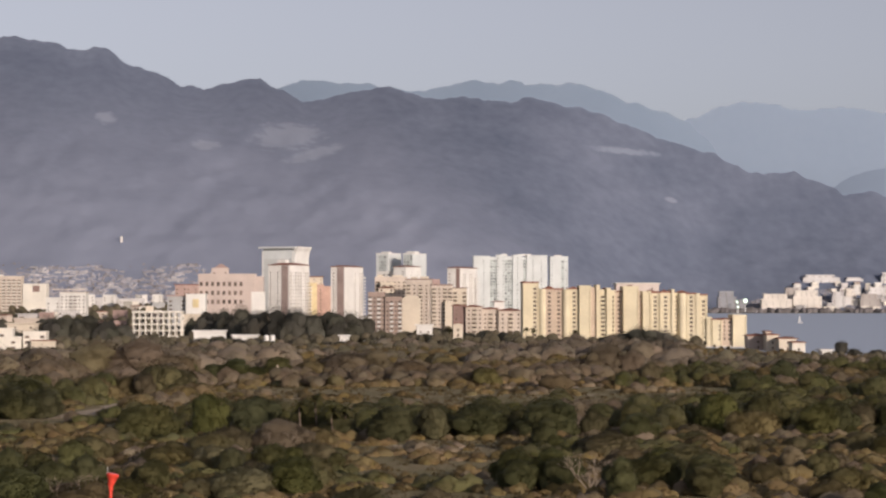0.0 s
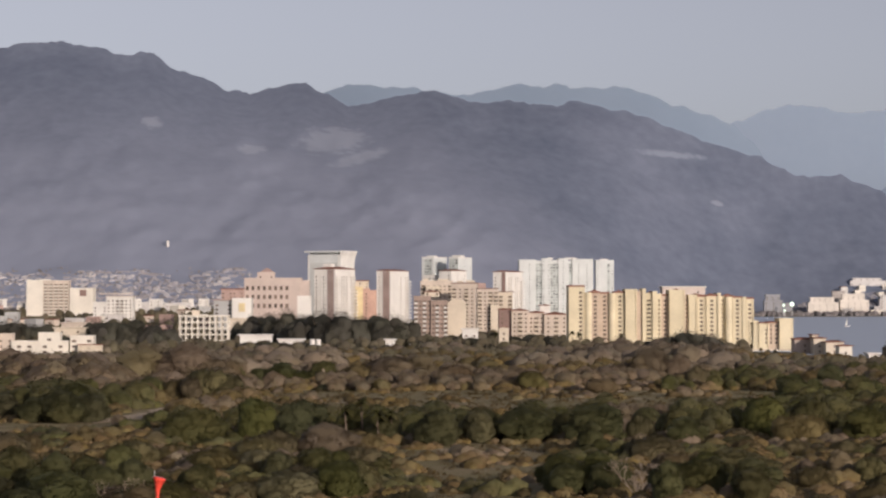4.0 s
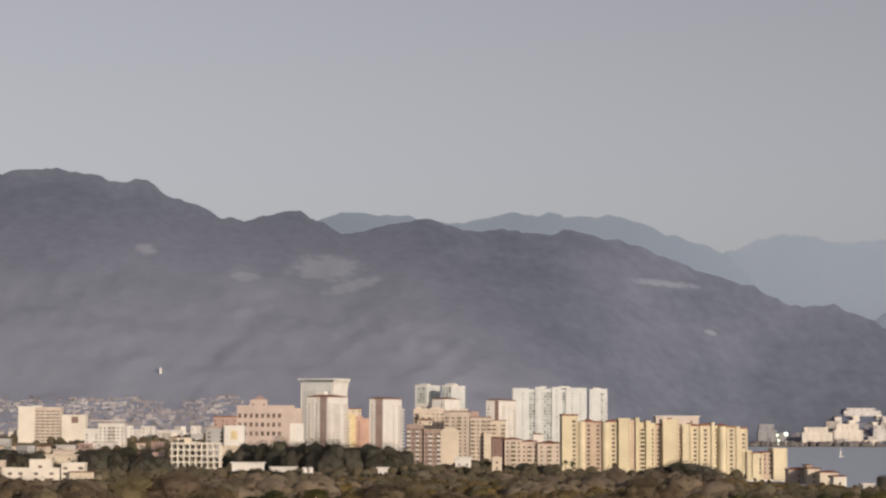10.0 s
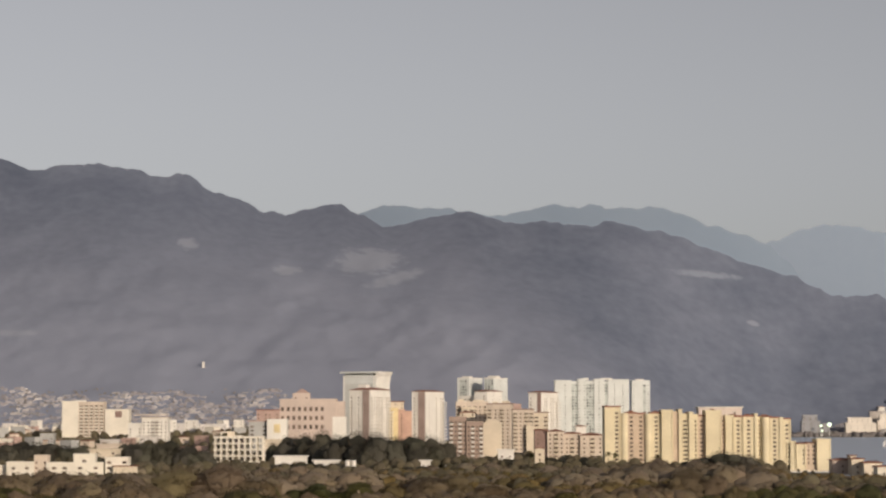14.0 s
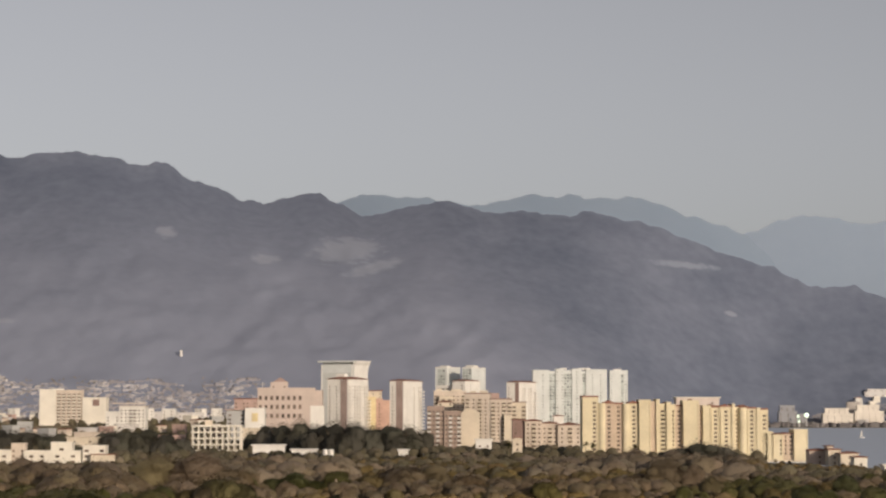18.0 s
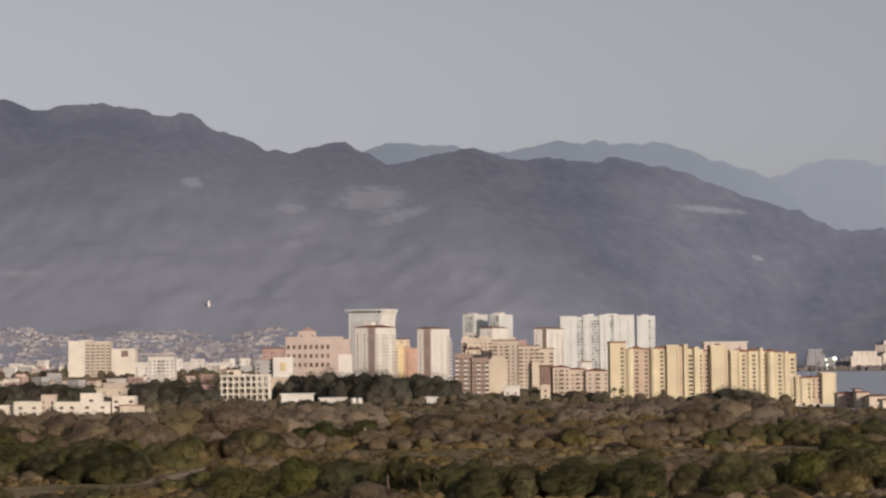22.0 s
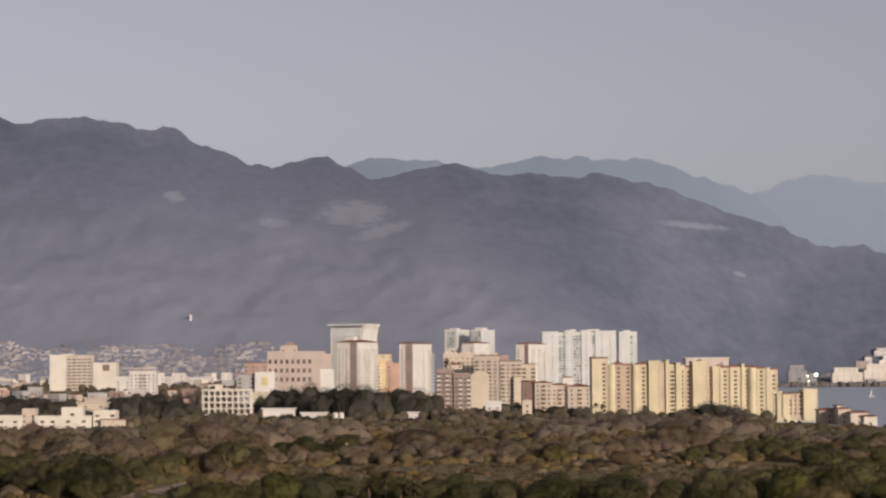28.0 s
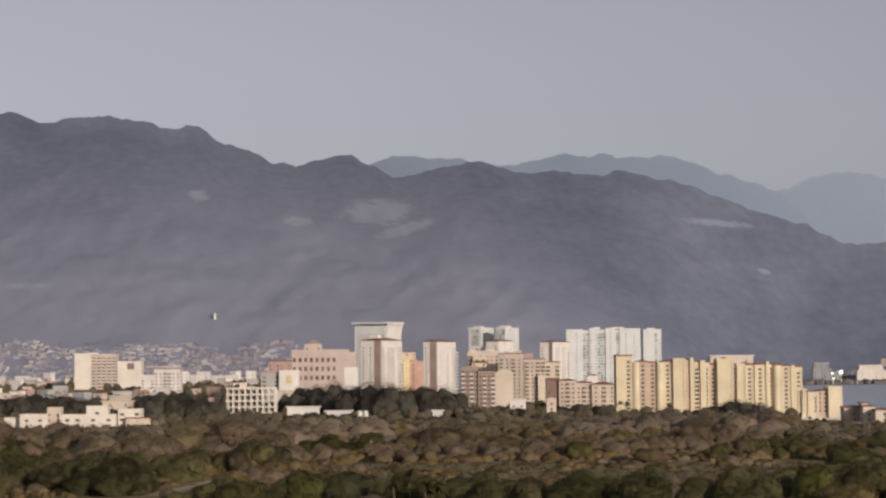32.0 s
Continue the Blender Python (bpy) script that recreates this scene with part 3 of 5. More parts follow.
t = building("apartment_tower", "white and grey high-rise with a flat overhanging roof slab", -62.7, 2200, -22, "tower block", "tower blocks")
block(t, (-34, 0, 0), 34, 34, 73, COOL, "--------", "", "-w-w-", top="parapet")
boxes("facade_panel", GREYPALE, t, [(-32, -3, -0.15, 0.2, 4, 66)], "pale grey panelled front")
ribs(t, (-33.4, -1.6), 73, WHITE, 1.2)
boxes("roof", COOL, t, [(-37, 1.2, -2, 34, 76.0, 77.6)], "thin flat roof slab that juts out")
boxes("roof_support", GREYPALE, t, [(-33, -3, 2, 26, 74.0, 75.98)])
mesh_object("roof_bracket", [(0.05, 0, 60), (0.05, 34, 60), (0.6, 0, 67), (0.6, 34, 67), (1.5, 0, 73), (1.5, 34, 73), (3.4, 0, 76.5), (3.4, 34, 76.5), (3.4, 0, 77.7), (3.4, 34, 77.7), (0.05, 0, 77.7), (0.05, 34, 77.7)],
            [(0, 2, 3, 1), (2, 4, 5, 3), (4, 6, 7, 5), (6, 8, 9, 7), (8, 10, 11, 9), (0, 10, 8, 6, 4, 2), (1, 3, 5, 7, 9, 11)], WHITE, t, "white wall that curves out to the roof")

t = building("apartment_tower", "white high-rise with a brown stripe and a low tiled roof", -62.5, 2050, -22, "tower block", "tower blocks")
block(t, (-21, 0, 0), 21, 44, 58, WHITE, "t-t---", "", "bwbbbwbb", top="tile", skip=1)
stripe(t, -8.2, -1.8, 2, 57.6, UMBER, label="brown upright stripe")
ribs(t, (-20.6, -17.5, -13.9, -8.8, -0.6), 57.5, WHITE)
side_balconies(t, 0, 44, 46, WHITE)
rooftop(t, [(-16, -8, 8, 16, 58.6, 63)])

t = building("apartment_tower", "white high-rise with a brown stripe and red tiled roof", -13.7, 2120, -20, "tower block", "tower blocks")
block(t, (-13.8, 0, 0), 13.8, 50, 57.2, WHITE, "t--", "", "-t--b-bb", top="tile", skip=1)
stripe(t, -7.6, -1.0, 2, 56.7, UMBER, label="brown upright stripe")
ribs(t, (-13.4, -8.3, -0.4), 56.7, WHITE)
side_balconies(t, 0, 50, 53.0, WHITE)

t = building("apartment_tower", "pale high-rise with glazed balcony front", 31.6, 2500, -24, "tower block", "tower blocks")
block(t, (-14.5, 0, 0), 14.5, 36, 75.9, COOL, "-ggg-", "", "w-w-w", glass=TINT, top="parapet", roof_mat=WHITE)
rooftop(t, [(-11, -2, 6, 14, 75.9, 78.4)])
t = building("apartment_tower", "pale high-rise with a dark glazed front", 57.6, 2480, -24, "tower block", "tower blocks")
block(t, (-11, 0, 0), 11, 40, 75.3, COOL, "ggg", "", "--w-w", glass=TINT, top="parapet", roof_mat=WHITE)
rooftop(t, [(-9, 1, 5, 16, 75.3, 78.4)])

t = building("hotel", "white stepped hotel with small red roofs", 46.8, 2300, -25, "hotel", "hotels")
block(t, (-14, 0, 0), 14, 38, 59.3, WHITE, "-w", "", "-w-w", top="tile")
block(t, (-34, 4, 0), 20, 26, 54.2, WHITE, "wbbw", "", "", top="parapet")

t = building("hotel", "beige hotel with rows of balconies", 13.1, 1950, 0, "hotel", "hotels")
block(t, (0, 0, 0), 27.6, 18, 45.6, BEIGE, "bwbbwb", "", "", rail=CREAM, top="parapet")
rooftop(t, [(2, 7, 4, 10, 45.6, 48.5), (9, 12, 3, 9, 45.6, 47.0), (15, 24, 5, 12, 45.6, 48.0)], CREAM)
block(t, (4.8, -6, 0), 11.6, 6, 41.2, CREAM, "bb", "", "ww", top="parapet")
t = building("hotel", "tall beige hotel with columns of dark windows", 41.0, 1900, -12, "hotel", "hotels")
rooftop(t, [(1, 6, 4, 9, 43.8, 45.2 + 1), (9, 15, 5, 12, 43.8, 45.7 + 1)], CREAM)
block(t, (-3, 0, 0), 20.5, 22, 43.8, BEIGE, "bwbw", "", "-w-", rail=CREAM, top="parapet", roof_mat=BROWN)
t = building("apartment_house", "brown terraced apartment house with cream balconies", 5.9, 1575, 0, "apartment house")
block(t, (0, 0, 0), 11.9, 16, 32.5, MOCHA, "bwbw", "w-", "", rail=WHITE, top="parapet")
block(t, (11.9, -1.5, 0), 11.5, 18, 29.3, MOCHA, "wbwb", "", "", rail=WHITE, top="parapet")
block(t, (7.5, 3, 32.9), 10.3, 10, 3.2, CREAM, "w-w", "", "", base=0, storey=2.9, top="tile")
t = building("apartment_house", "plain cream end wall with a gabled top", 29.8, 1605, 0, "apartment house")
block(t, (0, 0, 0), 13.2, 14, 28.2, CREAM, "-", "", "", top="")
mesh_object("gable", [(0, 0, 28.2), (13.2, 0, 28.2), (9.7, 0, 30.9), (2.7, 0, 30.9), (0, 14, 28.2), (13.2, 14, 28.2), (9.7, 14, 30.9), (2.7, 14, 30.9)],
            [(0, 1, 2, 3), (5, 4, 7, 6), (1, 5, 6, 2), (4, 0, 3, 7), (3, 2, 6, 7)], CREAM, t)
t = building("hotel", "beige hotel with stacked balconies and brown cornice", 56.7, 1800, 0, "hotel", "hotels")
block(t, (0, 0, 0), 17.0, 20, 38.7, BEIGE, "bwbb", "", "", rail=CREAM, top="parapet", roof_mat=BROWN)
block(t, (17.0, 2, 0), 11.2, 18, 36.5, CREAM, "b-b", "", "", top="slab", roof_mat=BROWN)
boxes("tower_stair", CREAM, t, [(10.7, 16.5, -4.5, -0.01, 0, 26.7)], "pale stair tower")
boxes("penthouse", CORAL, t, [(0.9, 7.1, 4, 14, 38.7, 43.7)], "coral penthouse")
t = building("apartment_tower", "white high-rise with a dark red stripe and roof", 97.1, 2200, -22, "tower block", "tower blocks")
block(t, (-13, 0, 0), 13, 50, 57.0, WHITE, "w-w", "", "-bb-bbwb", top="tile", skip=1)
side_balconies(t, 0, 50, 53.8, WHITE)
stripe(t, -4.2, -0.4, 10, 56.5, BROWN, label="dark red upright stripe")

t = building("apartment_tower", "wide pale green-white high-rise slab with recessed glazed strips", 120.2, 2400, 0, "tower block", "tower blocks")
sl = 78.0
for i, (a, b, top, bays) in enumerate(((0.0, 0.22, 690, "--w-"), (0.22, 0.31, 692, "gg"), (0.31, 0.42, 688, "w-w"), (0.42, 0.53, 691, "ggg"), (0.53, 0.66, 688, "-w-"), (0.66, 0.72, 692, "g"), (0.72, 1.0, 689, "-w-w-"))):
    block(t, (sl * a, (i % 2) * 0.9, 0), sl * (b - a), 20 - (i % 2) * 0.9, 32.5 + (755 - top) * 2400 / 4033, COOL, bays, "", "", glass=TINT)
rooftop(t, [(sl * 0.38, sl * 0.46, 4, 14, 72.4, 74.2), (sl * 0.62, sl * 0.78, 4, 14, 72.4, 74.2)])
t = building("apartment_tower", "slim pale high-rise with a glazed strip", 205.3, 2450, 0, "tower block", "tower blocks")
block(t, (0, 0, 0), 19.4, 18, 71.4, COOL, "w--gw", "", "", glass=TINT)
rooftop(t, [(5, 13, 4, 12, 71.4, 73.8)])

# ---- the pink block and its neighbours ----
t = building("office_block", "pink block with three rows of large dark windows", -133.8, 1900, 0, "office block")
block(t, (0, 0, 0), 47.1, 26, 48.0, PINK, "xxxxxxxx--", "", "", storey=7.4, base=3, frame_mat=BROWN)
block(t, (47.1, 2, 0), 6.6, 22, 45.7, PINK, "-", "", "")
block(t, (10.4, 6, 48.0), 14.1, 12, 4.7, PINK, "w-w", base=0)
hip_roof(t, 13.0, 23.4, 7, 16, 52.8 + 1.0, 3.4, CORAL)
boxes("aerial", GALV, t, [(3.8, 4.2, 3, 3.4, 48.9, 53.5)])
t = building("hotel_wing", "low coral wing with a brown roof", -152.7, 1896, 0, "hotel wing")
block(t, (0, 0, 0), 18.6, 20, 39.4, CORAL, "w-ww-w", top="slab", roof_mat=TILE)
t = building("shop", "white box building with a square yellow sign", -132.8, 1750, 0, "shop building")
block(t, (0, 0, 0), 14.8, 20, 31.2, WHITE, "-")
boxes("sign", OCHRE, t, [(5.2, 10.0, -0.4, -0.01, 21.7, 28.2)], "square yellow sign panel")
block(t, (-14.3, 4, 0), 14.3, 16, 30.3, GREYWALL, "W-W", top="slab", roof_mat=CORAL)
t = building("warehouse", "plain white box building", -85.2, 1800, 0, "warehouse")
block(t, (0, 0, 0), 10.7, 16, 32.9, WHITE, "-")
t = building("apartment_house", "yellow and orange apartment house with cream top", -47.2, 2090, 0, "apartment house")
block(t, (0, 0, 0), 8.3, 16, 41.3, OCHRE, "w-")
block(t, (8.3, 1, 0), 6.2, 18, 39.8, ORANGE, "-w-")
block(t, (14.5, 1.5, 0), 6.2, 18, 38.2, ORANGE, "-")
block(t, (1.0, 6, 0), 12.4, 12, 47.5, CREAM, "-w-w", top="slab", roof_mat=TILE, base=8)

# ---- hotels beside the town ----
t = building("hotel", "white hotel block with a grid of balconies", -364.4, 2200, 0, "hotel", "hotels")
block(t, (0, 0, 0), 15.8, 20, 48.9, OFFWHITE, "---")
block(t, (15.8, 0.8, 0), 24.5, 17, 48.3, BEIGE, "bbbbb", rail=OFFWHITE)
rooftop(t, [(12.0, 21.8, 4, 12, 48.9, 50.5)])
t = building("shop", "cream box building with a square brown window", -323.2, 2201, 0, "shop building")
block(t, (0, 0, 0), 22.7, 20, 41.1, OFFWHITE, "-", right="w-w")
boxes("sign", BROWN, t, [(9.7, 16.2, -0.4, -0.01, 34.1, 40.1)], "square brown panel")
t = building("hotel", "low white stepped hotel with a terrace roof", -284.2, 2080, 0, "hotel", "hotels")
block(t, (0, 0, 0), 12.4, 18, 27.9, WHITE, "w-w", top="parapet")
block(t, (12.4, -1, 0), 23.7, 20, 33.5, WHITE, "wwbbww", top="slab", roof_mat=BEIGE)
boxes("terrace_roof", BEIGE, t, [(5.2, 34.0, 2, 12, 33.5 + 2.2, 35.1 + 1.5)])


def grid_frame(x, y, w, h, dp, nb, nf):
    """An open concrete frame: posts and floor slabs with nothing between."""
    t = building("car_park", "open cream concrete frame of several storeys", x, y, 0, "concrete frame")
    for i in range(nb + 1):
        for k, yy in enumerate((0, dp * 0.5, dp)):
            boxes("post", OFFWHITE, t, [(w * i / nb - 0.5, w * i / nb + 0.5, yy, yy + 0.8, 0, h)])
    for j in range(nf + 1):
        boxes("slab", OFFWHITE, t, [(-1.0, w + 1.0, -0.5, dp + 1.3, h * j / nf - 0.4, h * j / nf + (0.5 if j < nf else 0.7))])
    boxes("terrace", OFFWHITE, t, [(-10, -1.01, -0.5, dp, h * 0.18, h * 0.18 + 1.0), (-10, -9, 0, 1, 0, h * 0.18), (-10, -9, dp - 1, dp, 0, h * 0.18)])
    boxes("lift_house", CREAM, t, [(w * 0.25, w * 0.4, 3, 8, h + 0.6, h + 4.0)])
    return t


grid_frame(-148.0, 1500, 31.2, 20.2, 14, 8, 5)

# ---- long white villa in the trees ----
t = building("villa", "long low white villa with stepped flat roofs", -246.6, 1300, 0, "villa")
vz = 7.0
block(t, (0, 0, 0), 15.5, 12, 7.4, OFFWHITE, "-W--W-", base=0, split=True)
block(t, (15.5, 1, 0), 7.4, 10, 11.2, BEIGE, "w-w", base=0, split=True)
block(t, (22.9, -1, 0), 32.2, 14, vz, OFFWHITE, "-W-W--W--W-", base=0, split=True)
block(t, (37.7, 2, vz), 12.2, 9, 4.8, OFFWHITE, "-W-", base=0, split=True)
block(t, (56.1, 0, 0), 12.9, 12, 9.9, OFFWHITE, "W-W", base=0, split=True)
block(t, (61.2, -4, 0), 13.5, 4, 5.7, CREAM, "-w-w", base=0, split=True, top="tile")
block(t, (-9.7, 5, 0), 9.7, 10, 5.4, OFFWHITE, "W-", base=0, split=True)

for u, v, wide_m, d, mat, lab in ((-225.7, 15.8, 18.6, 1500, BEIGE, "low beige house among trees"),
                               (-221.0, 13.2, 19.6, 1440, CREAM, "low cream house among trees"),
                               (-101.4, 9.2, 19.4, 1400, WHITE, "long low white shed among trees"),
                               (-75.5, 7.2, 14.8, 1360, WHITE, "low white shed among trees"),
                               (-127.2, 17.0, 22.9, 1650, CREAM, "long cream shed among trees"),
                               (36.3, 12.0, 10.1, 1450, WHITE, "white flat-roofed house among trees"),
                               (-11.6, 7.3, 5.6, 1340, WHITE, "small white pump house among trees"),
                               (3.5, 5.3, 6.4, 1290, WHITE, "small white hut among trees"),
                               (-30.8, 9.4, 5.1, 1480, WHITE, "small white house among trees")):
    t = building("low_house", lab, u, d, 0, "house", "low houses")
    block(t, (0, 0, 0), wide_m, 9, v, mat, "-w--w-", "", "w-", base=0, top="slab", split=True)

def water_tank(x, y, r, z0, z1):
    """A white round tank on a low steel stand."""
    t = building("water_tank", "small round white water tank on a low stand", x, y, 0, "water tank", "water tanks")
    n = 14
    rings = ((r, z0), (r, z1 - 0.5), (r * 0.7, z1 - 0.1), (0.02, z1))
    vs = [(q * math.cos(2 * math.pi * k / n), q * math.sin(2 * math.pi * k / n), z) for q, z in rings for k in range(n)]
    fs = [(i * n + k, i * n + (k + 1) % n, (i + 1) * n + (k + 1) % n, (i + 1) * n + k) for i in range(3) for k in range(n)] + [tuple(range(n - 1, -1, -1))]
    mesh_object("tank", vs, fs, WHITE, t)
    for sx in (-0.8, 0.8):
        for sy in (-0.8, 0.8):
            boxes("leg", GALV, t, [(sx * r - 0.12, sx * r + 0.12, sy * r - 0.12, sy * r + 0.12, -0.4, z0 - 0.01)])


water_tank(-0.0407 * 1345, 1345, 1.5, 4.6, 8.0)
water_tank(-0.0381 * 1345, 1345, 1.5, 4.6, 8.0)

# ---- low blocks with tiled roofs ----
t = building("apartment_house", "low beige apartment row with terracotta roofs", 67.5, 1640, 0, "apartment house")
for i, (a, b, v, mat) in enumerate(((0, 22, 777, BROWN), (22, 52, 779, BEIGE), (52, 80, 783, BEIGE), (80, 122, 786, BEIGE))):
    block(t, (a * 1640 / 4033, -(i % 2) * 2.5, 0), (b - a) * 1640 / 4033, 16, 32.5 + (755 - v) * 1640 / 4033, mat, "wbw" if i else "w-", top="tile", rail=CREAM)
block(t, (29.7, 4, 19.9), 7.3, 10, 6.5, WHITE, "w-", base=0, top="tile")
t = building("chapel", "small cream square tower with a tiled cap", 55.2, 1340, 0, "small tower")
block(t, (0, 0, 0), 5.6, 5.5, 13.2, CREAM, "w", top="parapet")
block(t, (1.3, 1.2, 13.2), 3.0, 3, 1.6, CREAM, "-", base=0, top="tile")

# ---- the yellow apartment complex ----
D = 1412
t = building("apartment_complex", "long yellow apartment complex with curved bays and columns of small windows", 101.2, 1412, 0, "apartment complex")


def yblock(u0, u1, v, front, y=0.0, right="", left="", mat=YELLOW, top="parapet", dp=18):
    k = D / 4033
    x0, x1, h = (u0 - 1073) * k, (u1 - 1073) * k, 32.5 + (755 - v) * k
    if x1 - x0 > 4 and mat is YELLOW:
        for x in (x0 + 0.3, x1 - 0.7):
            boxes("pilaster", mat, t, [(x, x + 0.4, y - 0.4, y - 0.003, 0, h - 0.4)])
    return block(t, (x0, y, 0), x1 - x0, dp, h, mat, front, left, right, storey=2.6, top=top, split=True, roof_mat=TILE if "v" in front else None)


def ydrum(u0, u1, v, y=0.0, mat=YELLOW, bulge=0.34):
    k = D / 4033
    r = (u1 - u0) * k / 2
    top = 32.5 + (755 - v) * k
    drum(t, "round_bay", ((u0 + u1) / 2 - 1073) * k, y + r * (1 - bulge), r, 0, top, mat, 180, 360)
    return r, top


# the darker set-back bays carry their shade in the wall colour
yblock(1073, 1102, 737, "-v", right="w-", y=0.4)
ydrum(1101, 1115, 747, y=0)
yblock(1112, 1129, 748, "v", y=0.4, mat=TAN_SHADE)
yblock(1129, 1146, 749, "v", y=1.8, mat=TAN_SHADE)
ydrum(1144, 1157, 748, y=0.2)
yblock(1155, 1174, 748, "v", y=0.6)
yblock(1173, 1194, 744, "-", y=-1.2)
yblock(1194, 1206, 747, "-", y=0.6, mat=TAN_SHADE)
yblock(1204, 1210, 743, "-", y=-0.8)
yblock(1210, 1222, 751, "b", y=1)
yblock(1222, 1230, 748, "-", y=-0.8)
yblock(1230, 1238, 752, "t", y=0.4)
yblock(1238, 1252, 753, "v", y=2, mat=TAN_SHADE)
yblock(1251, 1279, 745, "--", y=-1.0)
yblock(1279, 1281, 747, "-", y=2.5, mat=TAN_SHADE)
yblock(1280, 1286, 755, "t", y=1.6, mat=TAN_SHADE)
yblock(1286, 1301, 754, "-", y=0)
yblock(1301, 1317, 755, "v", y=0.48)
yblock(1317, 1338, 754, "v", y=0.16)
yblock(1338, 1343, 751, "-", y=-0.8)
yblock(1343, 1351, 757, "t", y=1.4)
ydrum(1350, 1365, 755, y=-0.6)
yblock(1364, 1382, 757, "v", y=-0.2)
yblock(1382, 1388, 758, "-", y=-0.88)
yblock(1388, 1402, 759, "v", y=0, right="-w-")
for u0, u1, v in ((1112, 1130, 745), (1156, 1173, 746), (1212, 1232, 748), (1256, 1276, 743), (1286, 1318, 752), (1318, 1337, 752), (1344, 1372, 753)):
    k = D / 4033
    hip_roof(t, (u0 - 1073) * k, (u1 - 1073) * k, 1.5, 13, 32.5 + (755 - v) * k - 0.9, 2.0, TILE)
yblock(1393, 1410, 800, "-", y=0)
yblock(1410, 1428, 802, "-t", y=-0.4, top="tile")
yblock(1428, 1447, 801, "tv", y=0.3, mat=TAN_SHADE, top="tile")
yblock(1446, 1471, 796, "-", y=-2, right="w-w")
boxes("plinth", CREAM, t, [((1370 - 1073) * D / 4033, (1471 - 1073) * D / 4033, -0.8, 16, -5, -0.01)])
t = building("hotel", "flat pinkish hotel block behind the yellow complex", 180.9, 1600, 0, "hotel", "hotels")
block(t, (0, 0, 0), 30.1, 16, 39.2, ROSE, "-w--w--w-", top="slab", roof_mat=OFFWHITE)

# ---- beach houses with tiled roofs ----
for i, (u0, u1, v, d, mat) in enumerate(((220.7, 232.8, 8.8, 1290, PINK), (228.9, 235.8, 9.7, 1275, CREAM), (229.9, 233.0, 11.4, 1284, CREAM),
                                         (234.0, 244.0, 7.7, 1265, CREAM), (236.7, 243.8, 6.1, 1240, OFFWHITE),
                                         (240.8, 246.0, 3.2, 1180, WHITE))):
    t = building("beach_house", ("cream" if mat is CREAM else "pinkish" if mat is PINK else "white") + " beach house with a low terracotta roof by the shore", u0, d, 0, "house", "beach houses")
    block(t, (0, 0, 0), u1 - u0, 11, v - 0.6, mat, "-w-", right="w-", base=0, top="tile" if mat is not WHITE else "slab", split=True)

# ---- far shore ----
# walls across the bay: the haze over them is put into the colour
FARWALL = shade("hazed_cream", (0.68, 0.63, 0.57), vary=0.1, scale=0.05, fine=0.5)
FARWHITE = shade("hazed_white", (0.64, 0.62, 0.61), vary=0.1, scale=0.05, fine=0.5)
FARDULL = shade("hazed_beige", (0.42, 0.385, 0.365), vary=0.1, scale=0.05, fine=0.5)
FARGREY = shade("hazed_grey", (0.30, 0.30, 0.32), vary=0.1, scale=0.05, fine=0.5)
for u, wide, v, low, d, mat, bays, lab in ((1421, 33, 751, 784, 3880, FARGREY, "W-W-W", "grey far block by the water"),
                                           (1499, 54, 756, 780, 3900, FARWALL, "-w-w-w-w-", "long white far hotel by the water"),
                                           (1556, 51, 750, 778, 3905, FARWALL, "w-w-w-w-w", "wide white far hotel by the water"),
                                           (1574, 65, 722, 739, 4035, FARWHITE, "b-b-b-b-b", "broad stepped far hotel on the hillside"),
                                           (1651, 30, 727, 736, 4040, FARWHITE, "w-w-w", "low pale far villa on the hillside"),
                                           (1714, 39, 718, 732, 4045, FARWHITE, "b-b-b", "white far villa on the hillside"),
                                           (1458, 12, 766, 784, 3890, FARGREY, "w-w", "small grey far block by the water"),
                                           (1540, 30, 745, 760, 3945, FARDULL, "w-w", "beige far block on the slope"),
                                           (1626, 24, 752, 768, 3960, FARWHITE, "b-b", "white far terraced house on the slope"),
                                           (1650, 18, 747, 766, 3975, FARWALL, "b-b", "cream far terraced house on the slope"),
                                           (1676, 36, 756, 776, 3950, FARDULL, "w-w-w", "beige far hotel on the slope"),
                                           (1690, 40, 745, 760, 3985, FARWHITE, "w-w-w-w", "long white far hotel on the slope"),
                                           (1738, 36, 750, 768, 3965, FARWALL, "b-b-b", "cream far hotel on the slope")):
    b, k = (u - 784) / 4033, d / 4033
    w, zb, zt = wide * k, max(0.3, 32.5 + (755 - low) * k), 32.5 + (755 - v) * k
    ground_z = max(0.2, main_height(b + wide / 8066, d) - 2)
    zb = min(zb, ground_z)
    t = building("far_hotel", lab, b * d, d, 0, "hotel", "far shore hotels")
    h = zt - zb
    block(t, (0, 0, zb - 0.2), w, 13, h * 0.72, mat, bays, storey=4.0, base=0, top="slab")
    block(t, (w * 0.08, 2.5, zb - 0.2 + h * 0.72 + 0.7), w * 0.78, 9, h * 0.28 - 0.7, mat, bays, storey=3.4, base=0, top="slab")
    boxes("terrace", FARDULL, t, [(-2, w + 2, -3, -0.01, zb - 8, zb + 1.0)])


